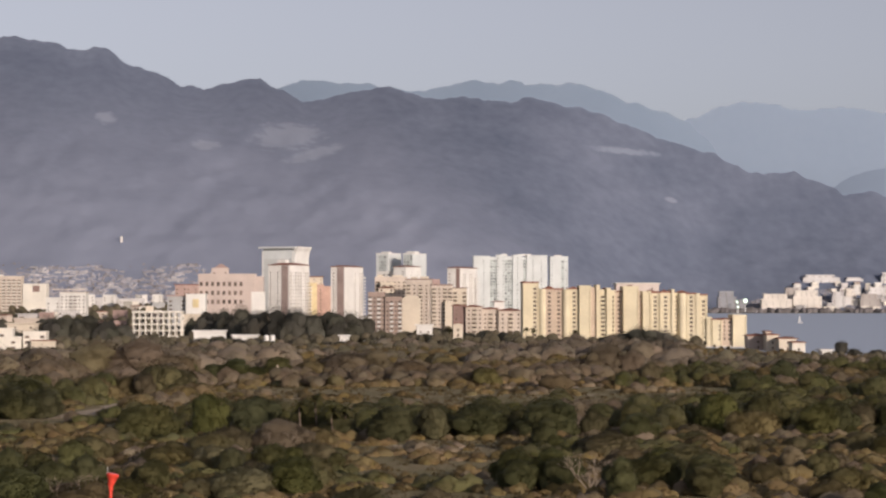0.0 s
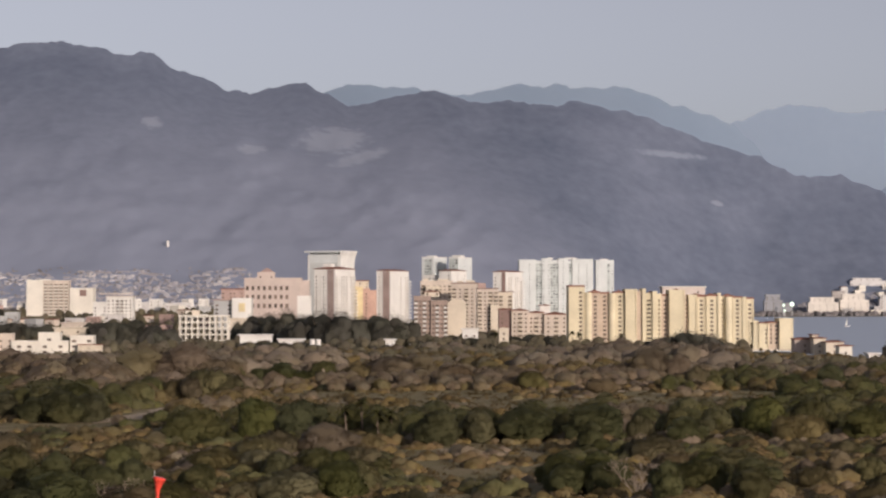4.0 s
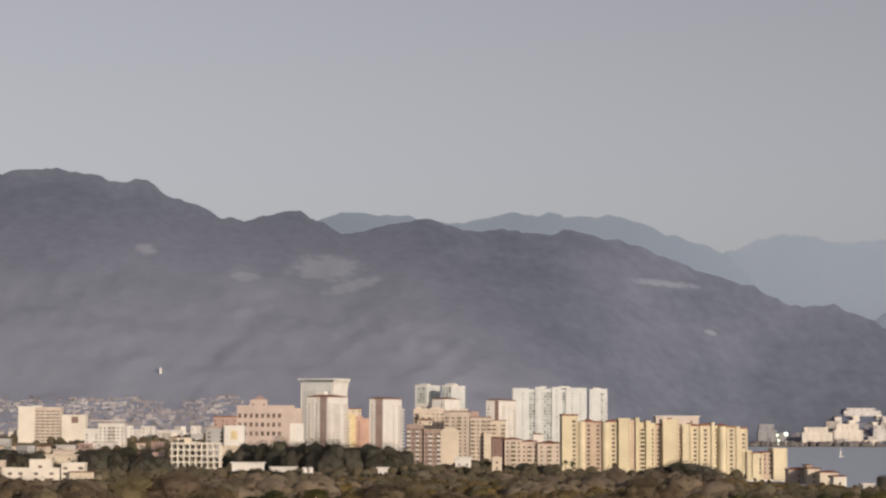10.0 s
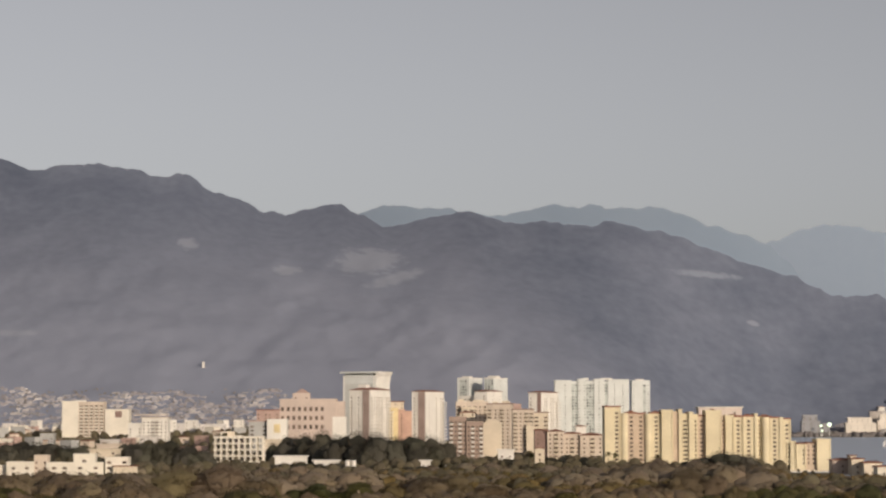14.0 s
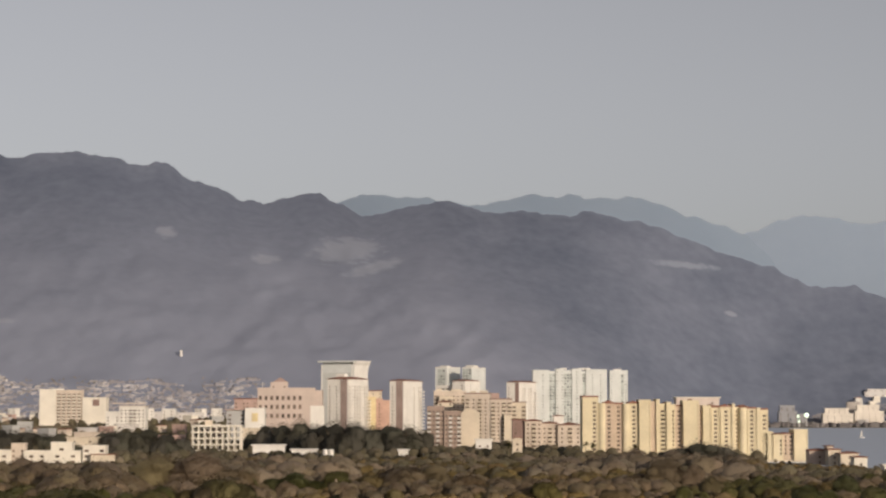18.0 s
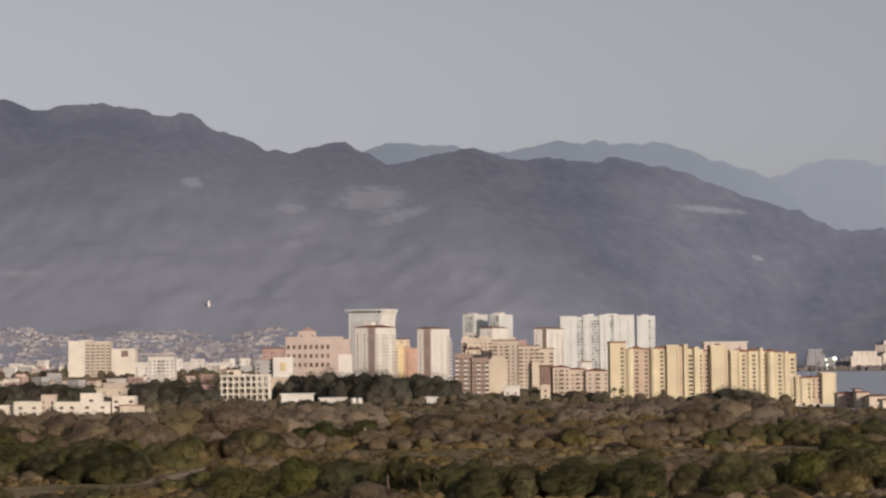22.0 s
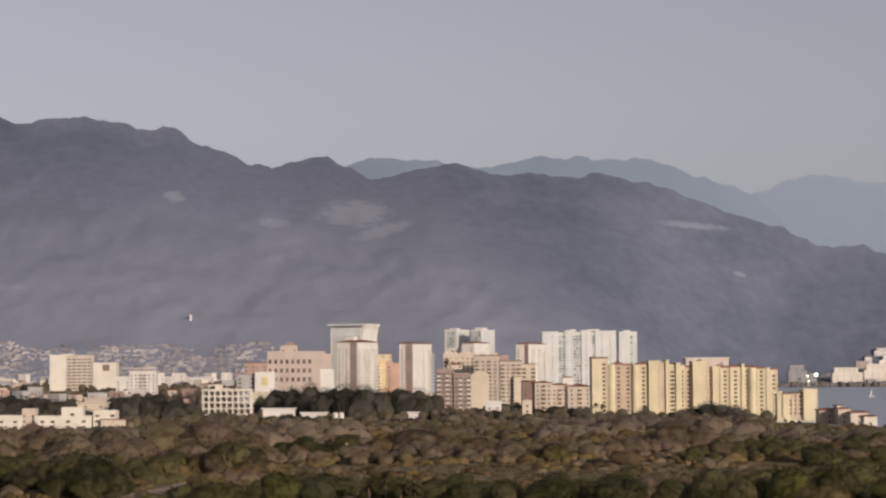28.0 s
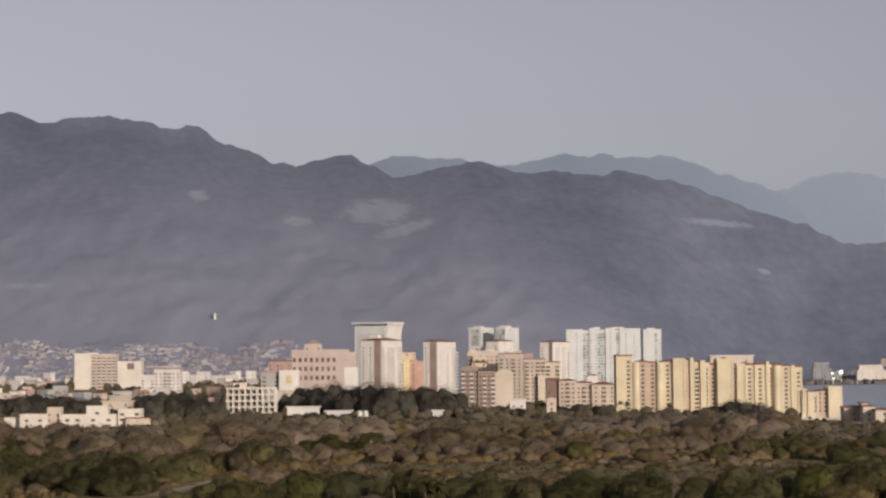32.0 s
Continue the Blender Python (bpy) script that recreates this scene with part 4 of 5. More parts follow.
def floodlight(x, y, z, r):
    """A lit lamp head on a mast."""
    t = building("floodlight_mast", "lit greenish-white floodlight on a steel mast", x, y, 0, "floodlight", "floodlights")
    boxes("mast", GALV, t, [(-0.4, 0.4, -0.4, 0.4, 0, z - r * 0.7)])
    bm = bmesh.new()
    bmesh.ops.create_icosphere(bm, subdivisions=2, radius=r)
    me = bpy.data.meshes.new("lamp")
    bm.to_mesh(me)
    bm.free()
    me.materials.append(LIT)
    share("lamp", me, t, pose(0, -0.5, z))


LIT = bpy.data.materials.new("lit_lamp")
LIT.use_nodes = True
LIT.node_tree.nodes["Principled BSDF"].inputs["Emission Color"].default_value = (0.8, 1.0, 0.72, 1)
LIT.node_tree.nodes["Principled BSDF"].inputs["Emission Strength"].default_value = 1.4
for u, v, r in ((1470, 768, 3.6), (1455, 770, 2.2), (1457, 779, 1.8)):
    floodlight((u - 784) / 4033 * 3865, 3865, 32.5 + (755 - v) * 3865 / 4033, r)

# ---- sailing boat in the bay ----
t = building("sailing_boat", "small white sailing boat on the bay", 495.7, 2550, 25, "boat")
t.location.z = -0.9
mesh_object("hull", [(-4, 0, 0.9), (4.5, 0, 1.1), (3.4, -1.2, 1.0), (-3.6, -1.3, 0.9), (3.4, 1.2, 1.0), (-3.6, 1.3, 0.9), (-3.2, 0, -0.2), (3.4, 0, -0.2)],
            [(3, 2, 7, 6), (2, 1, 7), (1, 4, 7), (4, 5, 6, 7), (5, 0, 6), (0, 3, 6), (0, 5, 4, 1, 2, 3)], WHITE, t)
boxes("mast", WHITE, t, [(-0.1, 0.1, -0.1, 0.1, 0.9, 11)])
mesh_object("sail", [(0.1, 0, 2), (-2.2, 0.3, 2.1), (0.1, 0, 9.6), (0.1, 0.06, 2), (-2.2, 0.36, 2.1), (0.1, 0.06, 9.6)], [(0, 2, 1), (3, 4, 5), (0, 1, 4, 3), (1, 2, 5, 4), (2, 0, 3, 5)], WHITE, t)

# ---- white marker tower on the mountain ----
mb = -0.1039
my = next(y for y in range(3300, 4250, 4) if main_height(mb, y) >= 32.5 + 91 / 4033 * y)
t = building("hill_tower", "small white tower on the wooded slope", mb * my, my, 0, "tower")
t.location.z = main_height(mb, my) - 1
mesh_object("shaft", [(-1.9, -1.9, 0), (1.9, -1.9, 0), (1.9, 1.9, 0), (-1.9, 1.9, 0), (-1.5, -1.5, 9), (1.5, -1.5, 9), (1.5, 1.5, 9), (-1.5, 1.5, 9)], [(0, 1, 5, 4), (1, 2, 6, 5), (2, 3, 7, 6), (3, 0, 4, 7), (4, 5, 6, 7)], WHITE, t)
boxes("cap", WHITE, t, [(-1.8, 1.8, -1.8, 1.8, 9.01, 10)])


# ---- small houses of the town, down on the plain and up the slope ----
def house_kind(w, dp, h, mat, bays, top, label, rows=1):
    t = building("house", label, 0, 0, 0, "house", "houses of the town")
    block(t, (-w / 2, -dp / 2, -2), w, dp, h + 2, mat, bays, storey=(h + 1.5) / (rows + 1), top=top)
    return t


DUSK = shade("dusky_render", (0.58, 0.555, 0.545), vary=0.12, scale=0.05, fine=0.8)
HOUSES = [house_kind(11, 9, 6.5, OFFWHITE, "w-w", "parapet", "white flat-roofed town house, plainly plastered"), house_kind(12, 10, 8.5, OFFWHITE, "w-w", "parapet", "cream three-storey town house with flat roof"),
          house_kind(9, 9, 5.5, BEIGE, "-W-", "tile", "beige town house with a tiled roof"), house_kind(20, 11, 6, DUSK, "W--W", "slab", "long low pale town building"),
          house_kind(12, 10, 9, GREYWALL, "w-w", "parapet", "bare grey unplastered town house"), house_kind(10, 9, 7, CORAL, "-w-", "parapet", "small flat-roofed pinkish town house"),
          house_kind(15, 12, 11, DUSK, "w-w", "parapet", "pale four-storey town house with flat roof", 2), house_kind(30, 14, 7, DUSK, "--W--", "slab", "wide pale hall with a flat roof"),
          house_kind(12, 11, 15, WHITE, "w-w", "parapet", "white mid-rise town block with flat roof", 4), house_kind(14, 11, 12, OFFWHITE, "w-w", "parapet", "cream mid-rise town block with flat roof", 3)]
rng = random.Random(5)
count, used = 0, []
while count < 285:
    q = rng.random()
    if q < 0.12:
        b, d = rng.uniform(0.19, 0.262), rng.uniform(3890, 4030)
    elif q < 0.42:
        b, d = rng.uniform(-0.27, -0.085), rng.uniform(1760, 2330)
    else:
        b, d = rng.uniform(-0.285, -0.02), rng.uniform(2350, 3280)
    x = b * d
    if coast(x, d) > -15 or any(abs(x - p) < 14 and abs(e - d) < 13 for p, e in used):
        continue
    if 2060 < d < 2330 and -373.1 - 20 < x < -258.5 + 20:
        continue
    if d < 2330 and x > (455 - 784) / 4033 * d - 10:
        continue
    if noise.noise(Vector((x / 130, d / 130, 9.0))) < -0.12:
        continue
    used.append((x, d))
    z = max(grade(x, d), main_height(b, d) - 1.0)
    m = pose(x, d, z, 0, 0, rng.uniform(-35, 25))
    c = HOUSES[count] if count < len(HOUSES) else copy_thing(HOUSES[rng.choice((0, 0, 1, 2, 2, 2, 5, 5, 4, 3) if d < 2330 else (0, 0, 0, 1, 1, 2, 3, 3, 4, 5, 6, 6, 7, 8))], m)
    c.matrix_basis = m
    count += 1

# white villas stepped up the far slope beside the bay
for i in range(64):
    b, d = rng.uniform(0.203, 0.262), rng.uniform(3925, 4030)
    if coast(b * d, d) < -15:
        c = copy_thing(HOUSES[rng.choice((0, 0, 1, 2, 3, 6))], pose(b * d, d, max(grade(b * d, d), main_height(b, d) - 1.0), 0, 0, rng.uniform(-30, 30)))
        k = rng.uniform(0.7, 1.15)
        c.scale = (k, k, k)

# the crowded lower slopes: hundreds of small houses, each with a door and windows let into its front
# lilac-grey walls close to the slope's tone: haze painted into the houses
DULL = shade("hazed_dull_render", (0.30, 0.295, 0.325), vary=0.12, scale=0.05, fine=0.8)
CHALK = shade("hazed_chalky_render", (0.46, 0.44, 0.445), vary=0.12, scale=0.05, fine=0.8)
HAZED = shade("hazed_pale_render", (0.40, 0.385, 0.41), vary=0.12, scale=0.05, fine=0.8)
EARTH = shade("hazed_earthen_render", (0.30, 0.285, 0.305), vary=0.12, scale=0.05, fine=0.8)


def upper_edge(b):
    """How far up the slope the houses reach."""
    y = next(y for y in range(int(foot(b)), 4200, 6) if main_height(b, y) >= 32.5 + 49 / 4033 * y)
    return (y - foot(b)) * smooth(-0.012, -0.075, b) + 6


vs, fs, slots = [], [], []
for _ in range(5200):
    b = rng.uniform(-0.29, 0.0) if rng.random() < 0.86 else rng.uniform(0.17, 0.27)
    top = upper_edge(b) * (0.9 + 0.25 * noise.noise(Vector((b * 45, 0, 0)))) if b < 0.1 else 70 * smooth(0.15, 0.2, b)
    d = foot(b) + 4 + top * rng.random()
    if noise.noise(Vector((b * 60, d / 70, 3.0))) + 0.5 * noise.noise(Vector((b * 200, d / 25, 1.0))) < -0.42:
        continue                              # groves between the quarters
    w, dp, h = rng.choice((3, 4, 5, 6, 7, 9, 12)) * rng.uniform(0.7, 1.2), rng.uniform(4, 7), rng.choice((0.9, 1.2, 1.5, 1.8, 2.2, 3.0))
    z, n = max(main_height(b, d), grade(b * d, d)) - 2.5, 1 if w < 6 else 2
    m = pose(b * d, d, z, 0, 0, rng.uniform(-35, 25)) @ pose(-w / 2, 0, 0)
    holes = [] if w < 7.5 else [(w * (k + 0.3) / n, w * (k + 0.7) / n, h + 0.3, h + 1.5) for k in range(n)]
    wall_side(vs, fs, m, w, h + 2.5, holes, 0.3)
    for mm, ww in ((m @ pose(w, 0, 0, 0, 0, 90), dp), (m @ pose(0, dp, 0, 0, 0, -90), dp), (m @ pose(w, dp, 0, 0, 0, 180), w)):
        wall_side(vs, fs, mm, ww, h + 2.5, [], 0.3)
    k = len(vs)
    vs += [tuple(m @ Vector(p)) for p in ((0, 0, h + 2.5), (w, 0, h + 2.5), (w, dp, h + 2.5), (0, dp, h + 2.5))]
    fs.append((k, k + 1, k + 2, k + 3))
    lively = noise.noise(Vector((b * 95, d / 55, 6.0))) + 0.4 * noise.noise(Vector((b * 300, d / 20, 2.0)))
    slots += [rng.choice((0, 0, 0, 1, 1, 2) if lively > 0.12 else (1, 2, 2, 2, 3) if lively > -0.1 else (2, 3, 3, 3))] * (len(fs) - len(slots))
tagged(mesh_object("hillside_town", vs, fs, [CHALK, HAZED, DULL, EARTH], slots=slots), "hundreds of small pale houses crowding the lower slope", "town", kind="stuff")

# ---- red mast close by ----
t = building("mast", "slim red mast with a flared head and a pale conduit", -13.0, 120, 0, "mast")


def turned(name, rings, mat, parent, n=16):
    """A round part from rings of (radius, height)."""
    vs = [(r * math.cos(2 * k * math.pi / n), r * math.sin(2 * k * math.pi / n), z) for r, z in rings for k in range(n)]
    fs = [(i * n + k, i * n + (k + 1) % n, (i + 1) * n + (k + 1) % n, (i + 1) * n + k) for i in range(len(rings) - 1) for k in range(n)]
    return mesh_object(name, vs, fs, mat, parent)


turned("shaft", [(0.10, 0), (0.085, 21.99), (0.0, 22.0)], RED, t)
head = turned("head", [(0.10, 21.98), (0.12, 22.2), (0.24, 22.62), (0.33, 22.80), (0.34, 22.86), (0.28, 22.92), (0.0, 22.93)], RED, t)
for v in head.data.vertices:                  # the flared mouth leans over to one side
    k = smooth(22.1, 22.9, v.co.z)
    v.co.x += 0.10 * k
    v.co.z -= 0.22 * k * v.co.x
boxes("aerial", GALV, t, [(-0.17, -0.14, -0.02, 0.01, 22.7, 23.25)], "thin pale aerial rod")
conduit = boxes("conduit", GALV, t, [(-0.25, -0.17, -0.05, 0.05, 0, 20.9)], "pale conduit along the mast")
for z in range(2, 21, 3):
    boxes("bracket", GALV, conduit, [(-0.18, -0.09, -0.04, 0.04, z, z + 0.12)])


# ---- trees and scrub ----
HEART = {}


def leaf_material(name, dark, light, rough=0.75, island=0.0, obj_vary=0.25):
    """Leaves that let some of the light through, and the same colour, opaque, for the thick of the crown."""
    HEART[name] = shade(name + "_inside", light, rough=rough, scale=0.045, fine=0.8, bump=0.5, other=dark, obj_vary=obj_vary, island=island, spec=0.1)
    m = shade(name, light, rough=rough, scale=0.045, fine=0.8, bump=0.0, other=dark, obj_vary=obj_vary, island=island, spec=0.1)
    n, l = m.node_tree.nodes, m.node_tree.links
    thin, mix = n.new("ShaderNodeBsdfTranslucent"), n.new("ShaderNodeMixShader")
    l.new(n["Principled BSDF"].inputs["Base Color"].links[0].from_socket, thin.inputs["Color"])
    mix.inputs["Fac"].default_value = 0.5
    l.new(n["Principled BSDF"].outputs["BSDF"], mix.inputs[1])
    l.new(thin.outputs["BSDF"], mix.inputs[2])
    l.new(mix.outputs["Shader"], n["Material Output"].inputs["Surface"])
    return m


LEAF = leaf_material("green_leaves", (0.053, 0.056, 0.024), (0.124, 0.114, 0.049))
OLIVE = leaf_material("olive_leaves", (0.080, 0.073, 0.035), (0.179, 0.144, 0.074))
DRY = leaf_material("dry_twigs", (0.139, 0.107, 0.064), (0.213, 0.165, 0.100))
# the next three are greyed for growth farther off: haze in the colour
HAZED_LEAF = leaf_material("hazed_leaves", (0.079, 0.076, 0.059), (0.132, 0.123, 0.098))
HAZED_LEAF_S = leaf_material("hazed_wood", (0.132, 0.119, 0.077), (0.225, 0.188, 0.126), island=0.15, obj_vary=0)
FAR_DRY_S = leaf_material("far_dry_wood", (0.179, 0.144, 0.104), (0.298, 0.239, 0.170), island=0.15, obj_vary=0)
LEAF_S = leaf_material("green_wood", (0.069, 0.070, 0.029), (0.157, 0.140, 0.061), island=0.18, obj_vary=0)
OLIVE_S = leaf_material("olive_wood", (0.110, 0.091, 0.042), (0.251, 0.181, 0.087), island=0.18, obj_vary=0)
LOW_S = leaf_material("brown_brush", (0.120, 0.092, 0.040), (0.230, 0.163, 0.078), island=0.15, obj_vary=0)
DRY_S = leaf_material("dry_wood", (0.147, 0.116, 0.077), (0.265, 0.204, 0.135), island=0.18, obj_vary=0)


def crown_cards(seed, rx, rz, lumps, per, size, thin=1.0, squash=0.8):
    """Leaf sprays on uneven lumps of a crown, centred over its base: vertices and quads as arrays."""
    r = np.random.RandomState(seed)
    cs, rad = [], []
    lean, wide = r.uniform(0, 2 * np.pi), r.uniform(0.8, 1.25)
    lumps = int(lumps * 1.3)
    for i in range(lumps):
        a, q = r.uniform(0, 2 * np.pi), np.sqrt(r.uniform(0.02, 1))
        top = (1 - 0.85 * q * q) * (0.82 + 0.3 * np.sin(2 * a + lean) * q)
        h = r.uniform(0.25, 1.0) * np.sqrt(max(0.05, top))
        cs.append((rx * 0.7 * wide * q * np.cos(a), rx * 0.7 / wide * q * np.sin(a), rz * (0.08 + 0.7 * h)))
        rad.append(r.uniform(0.3, 0.58) * rx * (1.1 - 0.35 * q) * (12 / max(12, lumps)) ** 0.3)
    cs, rad = np.array(cs), np.array(rad)
    k = r.randint(0, lumps, per)
    n = r.normal(size=(per, 3))
    n /= np.linalg.norm(n, axis=1)[:, None]
    n[:, 2] = np.where(n[:, 2] < -0.5, -n[:, 2], n[:, 2])
    out = np.where(r.uniform(size=per) < 0.72, r.uniform(0.97, 1.03, per), r.uniform(1.0, 1.28, per))
    pos = cs[k] + n * (rad[k] * out)[:, None] * np.array([1, 1, squash])
    inner = r.uniform(size=per) < 0.25                       # sprays on the heart of the crown
    pos[inner] = np.array([0, 0, rz * 0.34]) + n[inner] * np.array([rx * wide, rx / wide, rz * 0.66]) * (0.72 * out[inner])[:, None]
    pos[:, 2] = np.maximum(pos[:, 2], 0.25)
    away = pos - np.array([0, 0, -rz * 0.35])
    up = n * 0.8 + away / np.linalg.norm(away, axis=1)[:, None] * 0.7 + r.normal(size=(per, 3)) * 0.25
    up /= np.linalg.norm(up, axis=1)[:, None]
    u = np.cross(up, r.normal(size=(per, 3)))
    u /= np.linalg.norm(u, axis=1)[:, None]
    w = np.cross(up, u)
    s = (size * r.uniform(0.6, 1.3, per))[:, None]
    v = np.stack([pos - u * s, pos - w * s * thin * 0.8, pos + u * s, pos + w * s * thin * 0.8], 1).reshape(-1, 3)
    f = np.arange(per * 4).reshape(-1, 4)
    core_v, core_f = [], []
    base = [(0, 0, -1), (0.72, -0.53, -0.45), (-0.28, -0.85, -0.45), (-0.89, 0, -0.45), (-0.28, 0.85, -0.45), (0.72, 0.53, -0.45),
            (0.28, -0.85, 0.45), (-0.72, -0.53, 0.45), (-0.72, 0.53, 0.45), (0.28, 0.85, 0.45), (0.89, 0, 0.45), (0, 0, 1)]
    tri = [(0, 1, 2), (1, 0, 5), (0, 2, 3), (0, 3, 4), (0, 4, 5), (1, 5, 10), (2, 1, 6), (3, 2, 7), (4, 3, 8), (5, 4, 9), (1, 10, 6), (2, 6, 7),
           (3, 7, 8), (4, 8, 9), (5, 9, 10), (6, 10, 11), (7, 6, 11), (8, 7, 11), (9, 8, 11), (10, 9, 11)]
    fine_v, fine_f, mids = list(base), [], {}              # the heart of the crown: a finer ball under all its lumps
    for t3 in tri:
        m = []
        for i, j in ((t3[0], t3[1]), (t3[1], t3[2]), (t3[2], t3[0])):
            key = (min(i, j), max(i, j))
            if key not in mids:
                mid = np.array(base[i]) + np.array(base[j])
                mids[key] = len(fine_v)
                fine_v.append(tuple(mid / np.linalg.norm(mid)))
            m.append(mids[key])
        fine_f += [(t3[0], m[0], m[2]), (t3[1], m[1], m[0]), (t3[2], m[2], m[1]), tuple(m)]
    core = 0.72 * (18 / max(18, lumps)) ** 0.3
    grown = np.array([rx * core * wide, rx * core / wide, rz * (0.06 + 0.58 * core)])
    core_v += [tuple(np.array([0, 0, rz * 0.32]) + np.array(p) * grown * r.uniform(0.93, 1.05)) for p in fine_v]
    core_f += fine_f
    for c, q in zip(cs, rad):
        o = len(core_v)
        core_v += [tuple(c + np.array(p) * q * 0.98 * np.array([1, 1, squash]) * r.uniform(0.96, 1.03)) for p in base]
        core_f += [tuple(o + i for i in t3) for t3 in tri]
    core_v = np.array(core_v)
    core_v[:, 2] = np.maximum(core_v[:, 2], 0.1)
    soft = np.concatenate([np.repeat(n, 4, axis=0), np.array(fine_v), np.tile(np.array(base), (lumps, 1))])
    return v, f, core_v, np.array(core_f), soft


def soft_normals(v, rz, cards, lump):
    """Normals that follow the rounded crown, so that its sprays read as one soft mass."""
    away = v - np.array([0, 0, -rz * 0.35])
    away /= np.maximum(1e-6, np.linalg.norm(away, axis=1))[:, None]
    face = np.zeros_like(v)
    q = v[:cards * 4].reshape(-1, 4, 3)
    flat = np.cross(q[:, 2] - q[:, 0], q[:, 3] - q[:, 1])
    flat /= np.maximum(1e-6, np.linalg.norm(flat, axis=1))[:, None]
    face[:cards * 4] = np.repeat(flat, 4, axis=0)
    out = away * 0.5 + lump * 0.14 + face * np.sign((face * (away + lump)).sum(1))[:, None] * 0.06 + np.array([0, 0, 0.45])
    return out / np.maximum(1e-6, np.linalg.norm(out, axis=1))[:, None]


def limb(vs, fs, p, q, r0, r1, n=6):
    p, q = Vector(p), Vector(q)
    m = (q - p).to_track_quat("Z", "Y").to_matrix()
    k = len(vs)
    for c, r in ((p, r0), (q, r1)):
        vs += [tuple(c + m @ Vector((r * math.cos(2 * math.pi * i / n), r * math.sin(2 * math.pi * i / n), 0))) for i in range(n)]
    fs += [(k + i, k + (i + 1) % n, k + n + (i + 1) % n, k + n + i) for i in range(n)] + [tuple(range(k + n, k + 2 * n))]


def trunk_mesh(seed, h, rx, r0, forks):
    r = random.Random(seed)
    vs, fs = [], []
    top = Vector((r.uniform(-0.3, 0.3), r.uniform(-0.3, 0.3), h * 0.4))
    limb(vs, fs, (0, 0, -0.4), top, r0, r0 * 0.7, 8)
    for i in range(forks):
        a = 2 * math.pi * i / forks + r.uniform(-0.4, 0.4)
        q = top + Vector((math.cos(a) * rx * 0.5, math.sin(a) * rx * 0.5, h * r.uniform(0.22, 0.42)))
        limb(vs, fs, top - Vector((0, 0, 0.2)), q, r0 * 0.55, r0 * 0.22)
        limb(vs, fs, q, q + Vector((math.cos(a + 0.6) * rx * 0.25, math.sin(a + 0.6) * rx * 0.25, h * 0.14)), r0 * 0.25, r0 * 0.08, 5)
    return vs, fs


def fill_mesh(name, v, faces, mat, normals):
    """A mesh from arrays of quads and triangles."""
    me = bpy.data.meshes.new(name)
    loops = np.concatenate([f.reshape(-1) for f in faces])
    sizes = np.concatenate([np.full(len(f), f.shape[1]) for f in faces])
    me.vertices.add(len(v))
    me.vertices.foreach_set("co", np.ascontiguousarray(v, dtype=np.float32).reshape(-1))
    me.loops.add(len(loops))
    me.loops.foreach_set("vertex_index", loops.astype(np.int32))
    me.polygons.add(len(sizes))
    me.polygons.foreach_set("loop_start", (np.cumsum(sizes) - sizes).astype(np.int32))
    me.materials.append(mat)
    me.materials.append(HEART[mat.name])
    me.polygons.foreach_set("material_index", np.concatenate([np.full(len(f), i) for i, f in enumerate(faces)]).astype(np.int32))
    me.update(calc_edges=True)
    store = me.attributes.new("custom_normal", "FLOAT_VECTOR", "POINT")
    store.data.foreach_set("vector", np.ascontiguousarray(normals, dtype=np.float32).reshape(-1))
    me.update()
    return me


def coreless(*a, **k):
    v, f, cv, cf, soft = crown_cards(*a, **k)
    return v, f, cv[:0], cf[:0], soft[:len(v)]


def tree_kind(name, label, cat, seed, rx, rz, lumps, per, size, mat, bark, thin=1.0, lift=0.0, r0=0.3, forks=4):
    t = new(name)
    tagged(t, label, cat, cat + "s of the plain")
    vs, fs = trunk_mesh(seed, (rz + lift) * 0.72, rx * 0.85, r0, forks)
    mesh_object("trunk", vs, fs, bark, t)
    v, f, cv, cf, soft = crown_cards(seed, rx, rz, lumps, per, size, thin)
    v = np.concatenate([v, cv])
    normals = soft_normals(v, rz, len(f), soft)
    v[:, 2] += lift
    share("crown", fill_mesh("crown", v, [f, cf + len(f) * 4], mat, normals), t, Matrix())
    return t


NEAR = {
    "green": [tree_kind("tree", "leafy dark green tree with a rounded uneven crown", "tree", 21 + i, 5.4, 8.6, 14, 4200, 0.17, LEAF, BARK, lift=0.0) for i in range(4)],
    "dusty": [tree_kind("tree", "dark green tree with a broad rounded crown, greyed for haze", "tree", 31 + i, 5.4, 8.6, 28, 3600, 0.15, HAZED_LEAF, BARK, lift=0.0) for i in range(4)],
    "olive": [tree_kind("shrub", "olive green bush with an uneven outline", "shrub", 41 + i, 4.6, 4.8, 11, 3400, 0.16, OLIVE, BARK, lift=0.0, r0=0.16) for i in range(4)],
    "dry": [tree_kind("dry_shrub", "dry brownish bush with thin bare twigs", "dry shrub", 61 + i, 4.6, 5.2, 11, 3400, 0.19, DRY, PALE_BARK, thin=0.5, r0=0.16) for i in range(3)],
}


SIZE = {"dusty": (5.4, 8.6), "green": (5.4, 8.6), "olive": (4.6, 4.8), "dry": (4.6, 5.2)}
STOOD = []


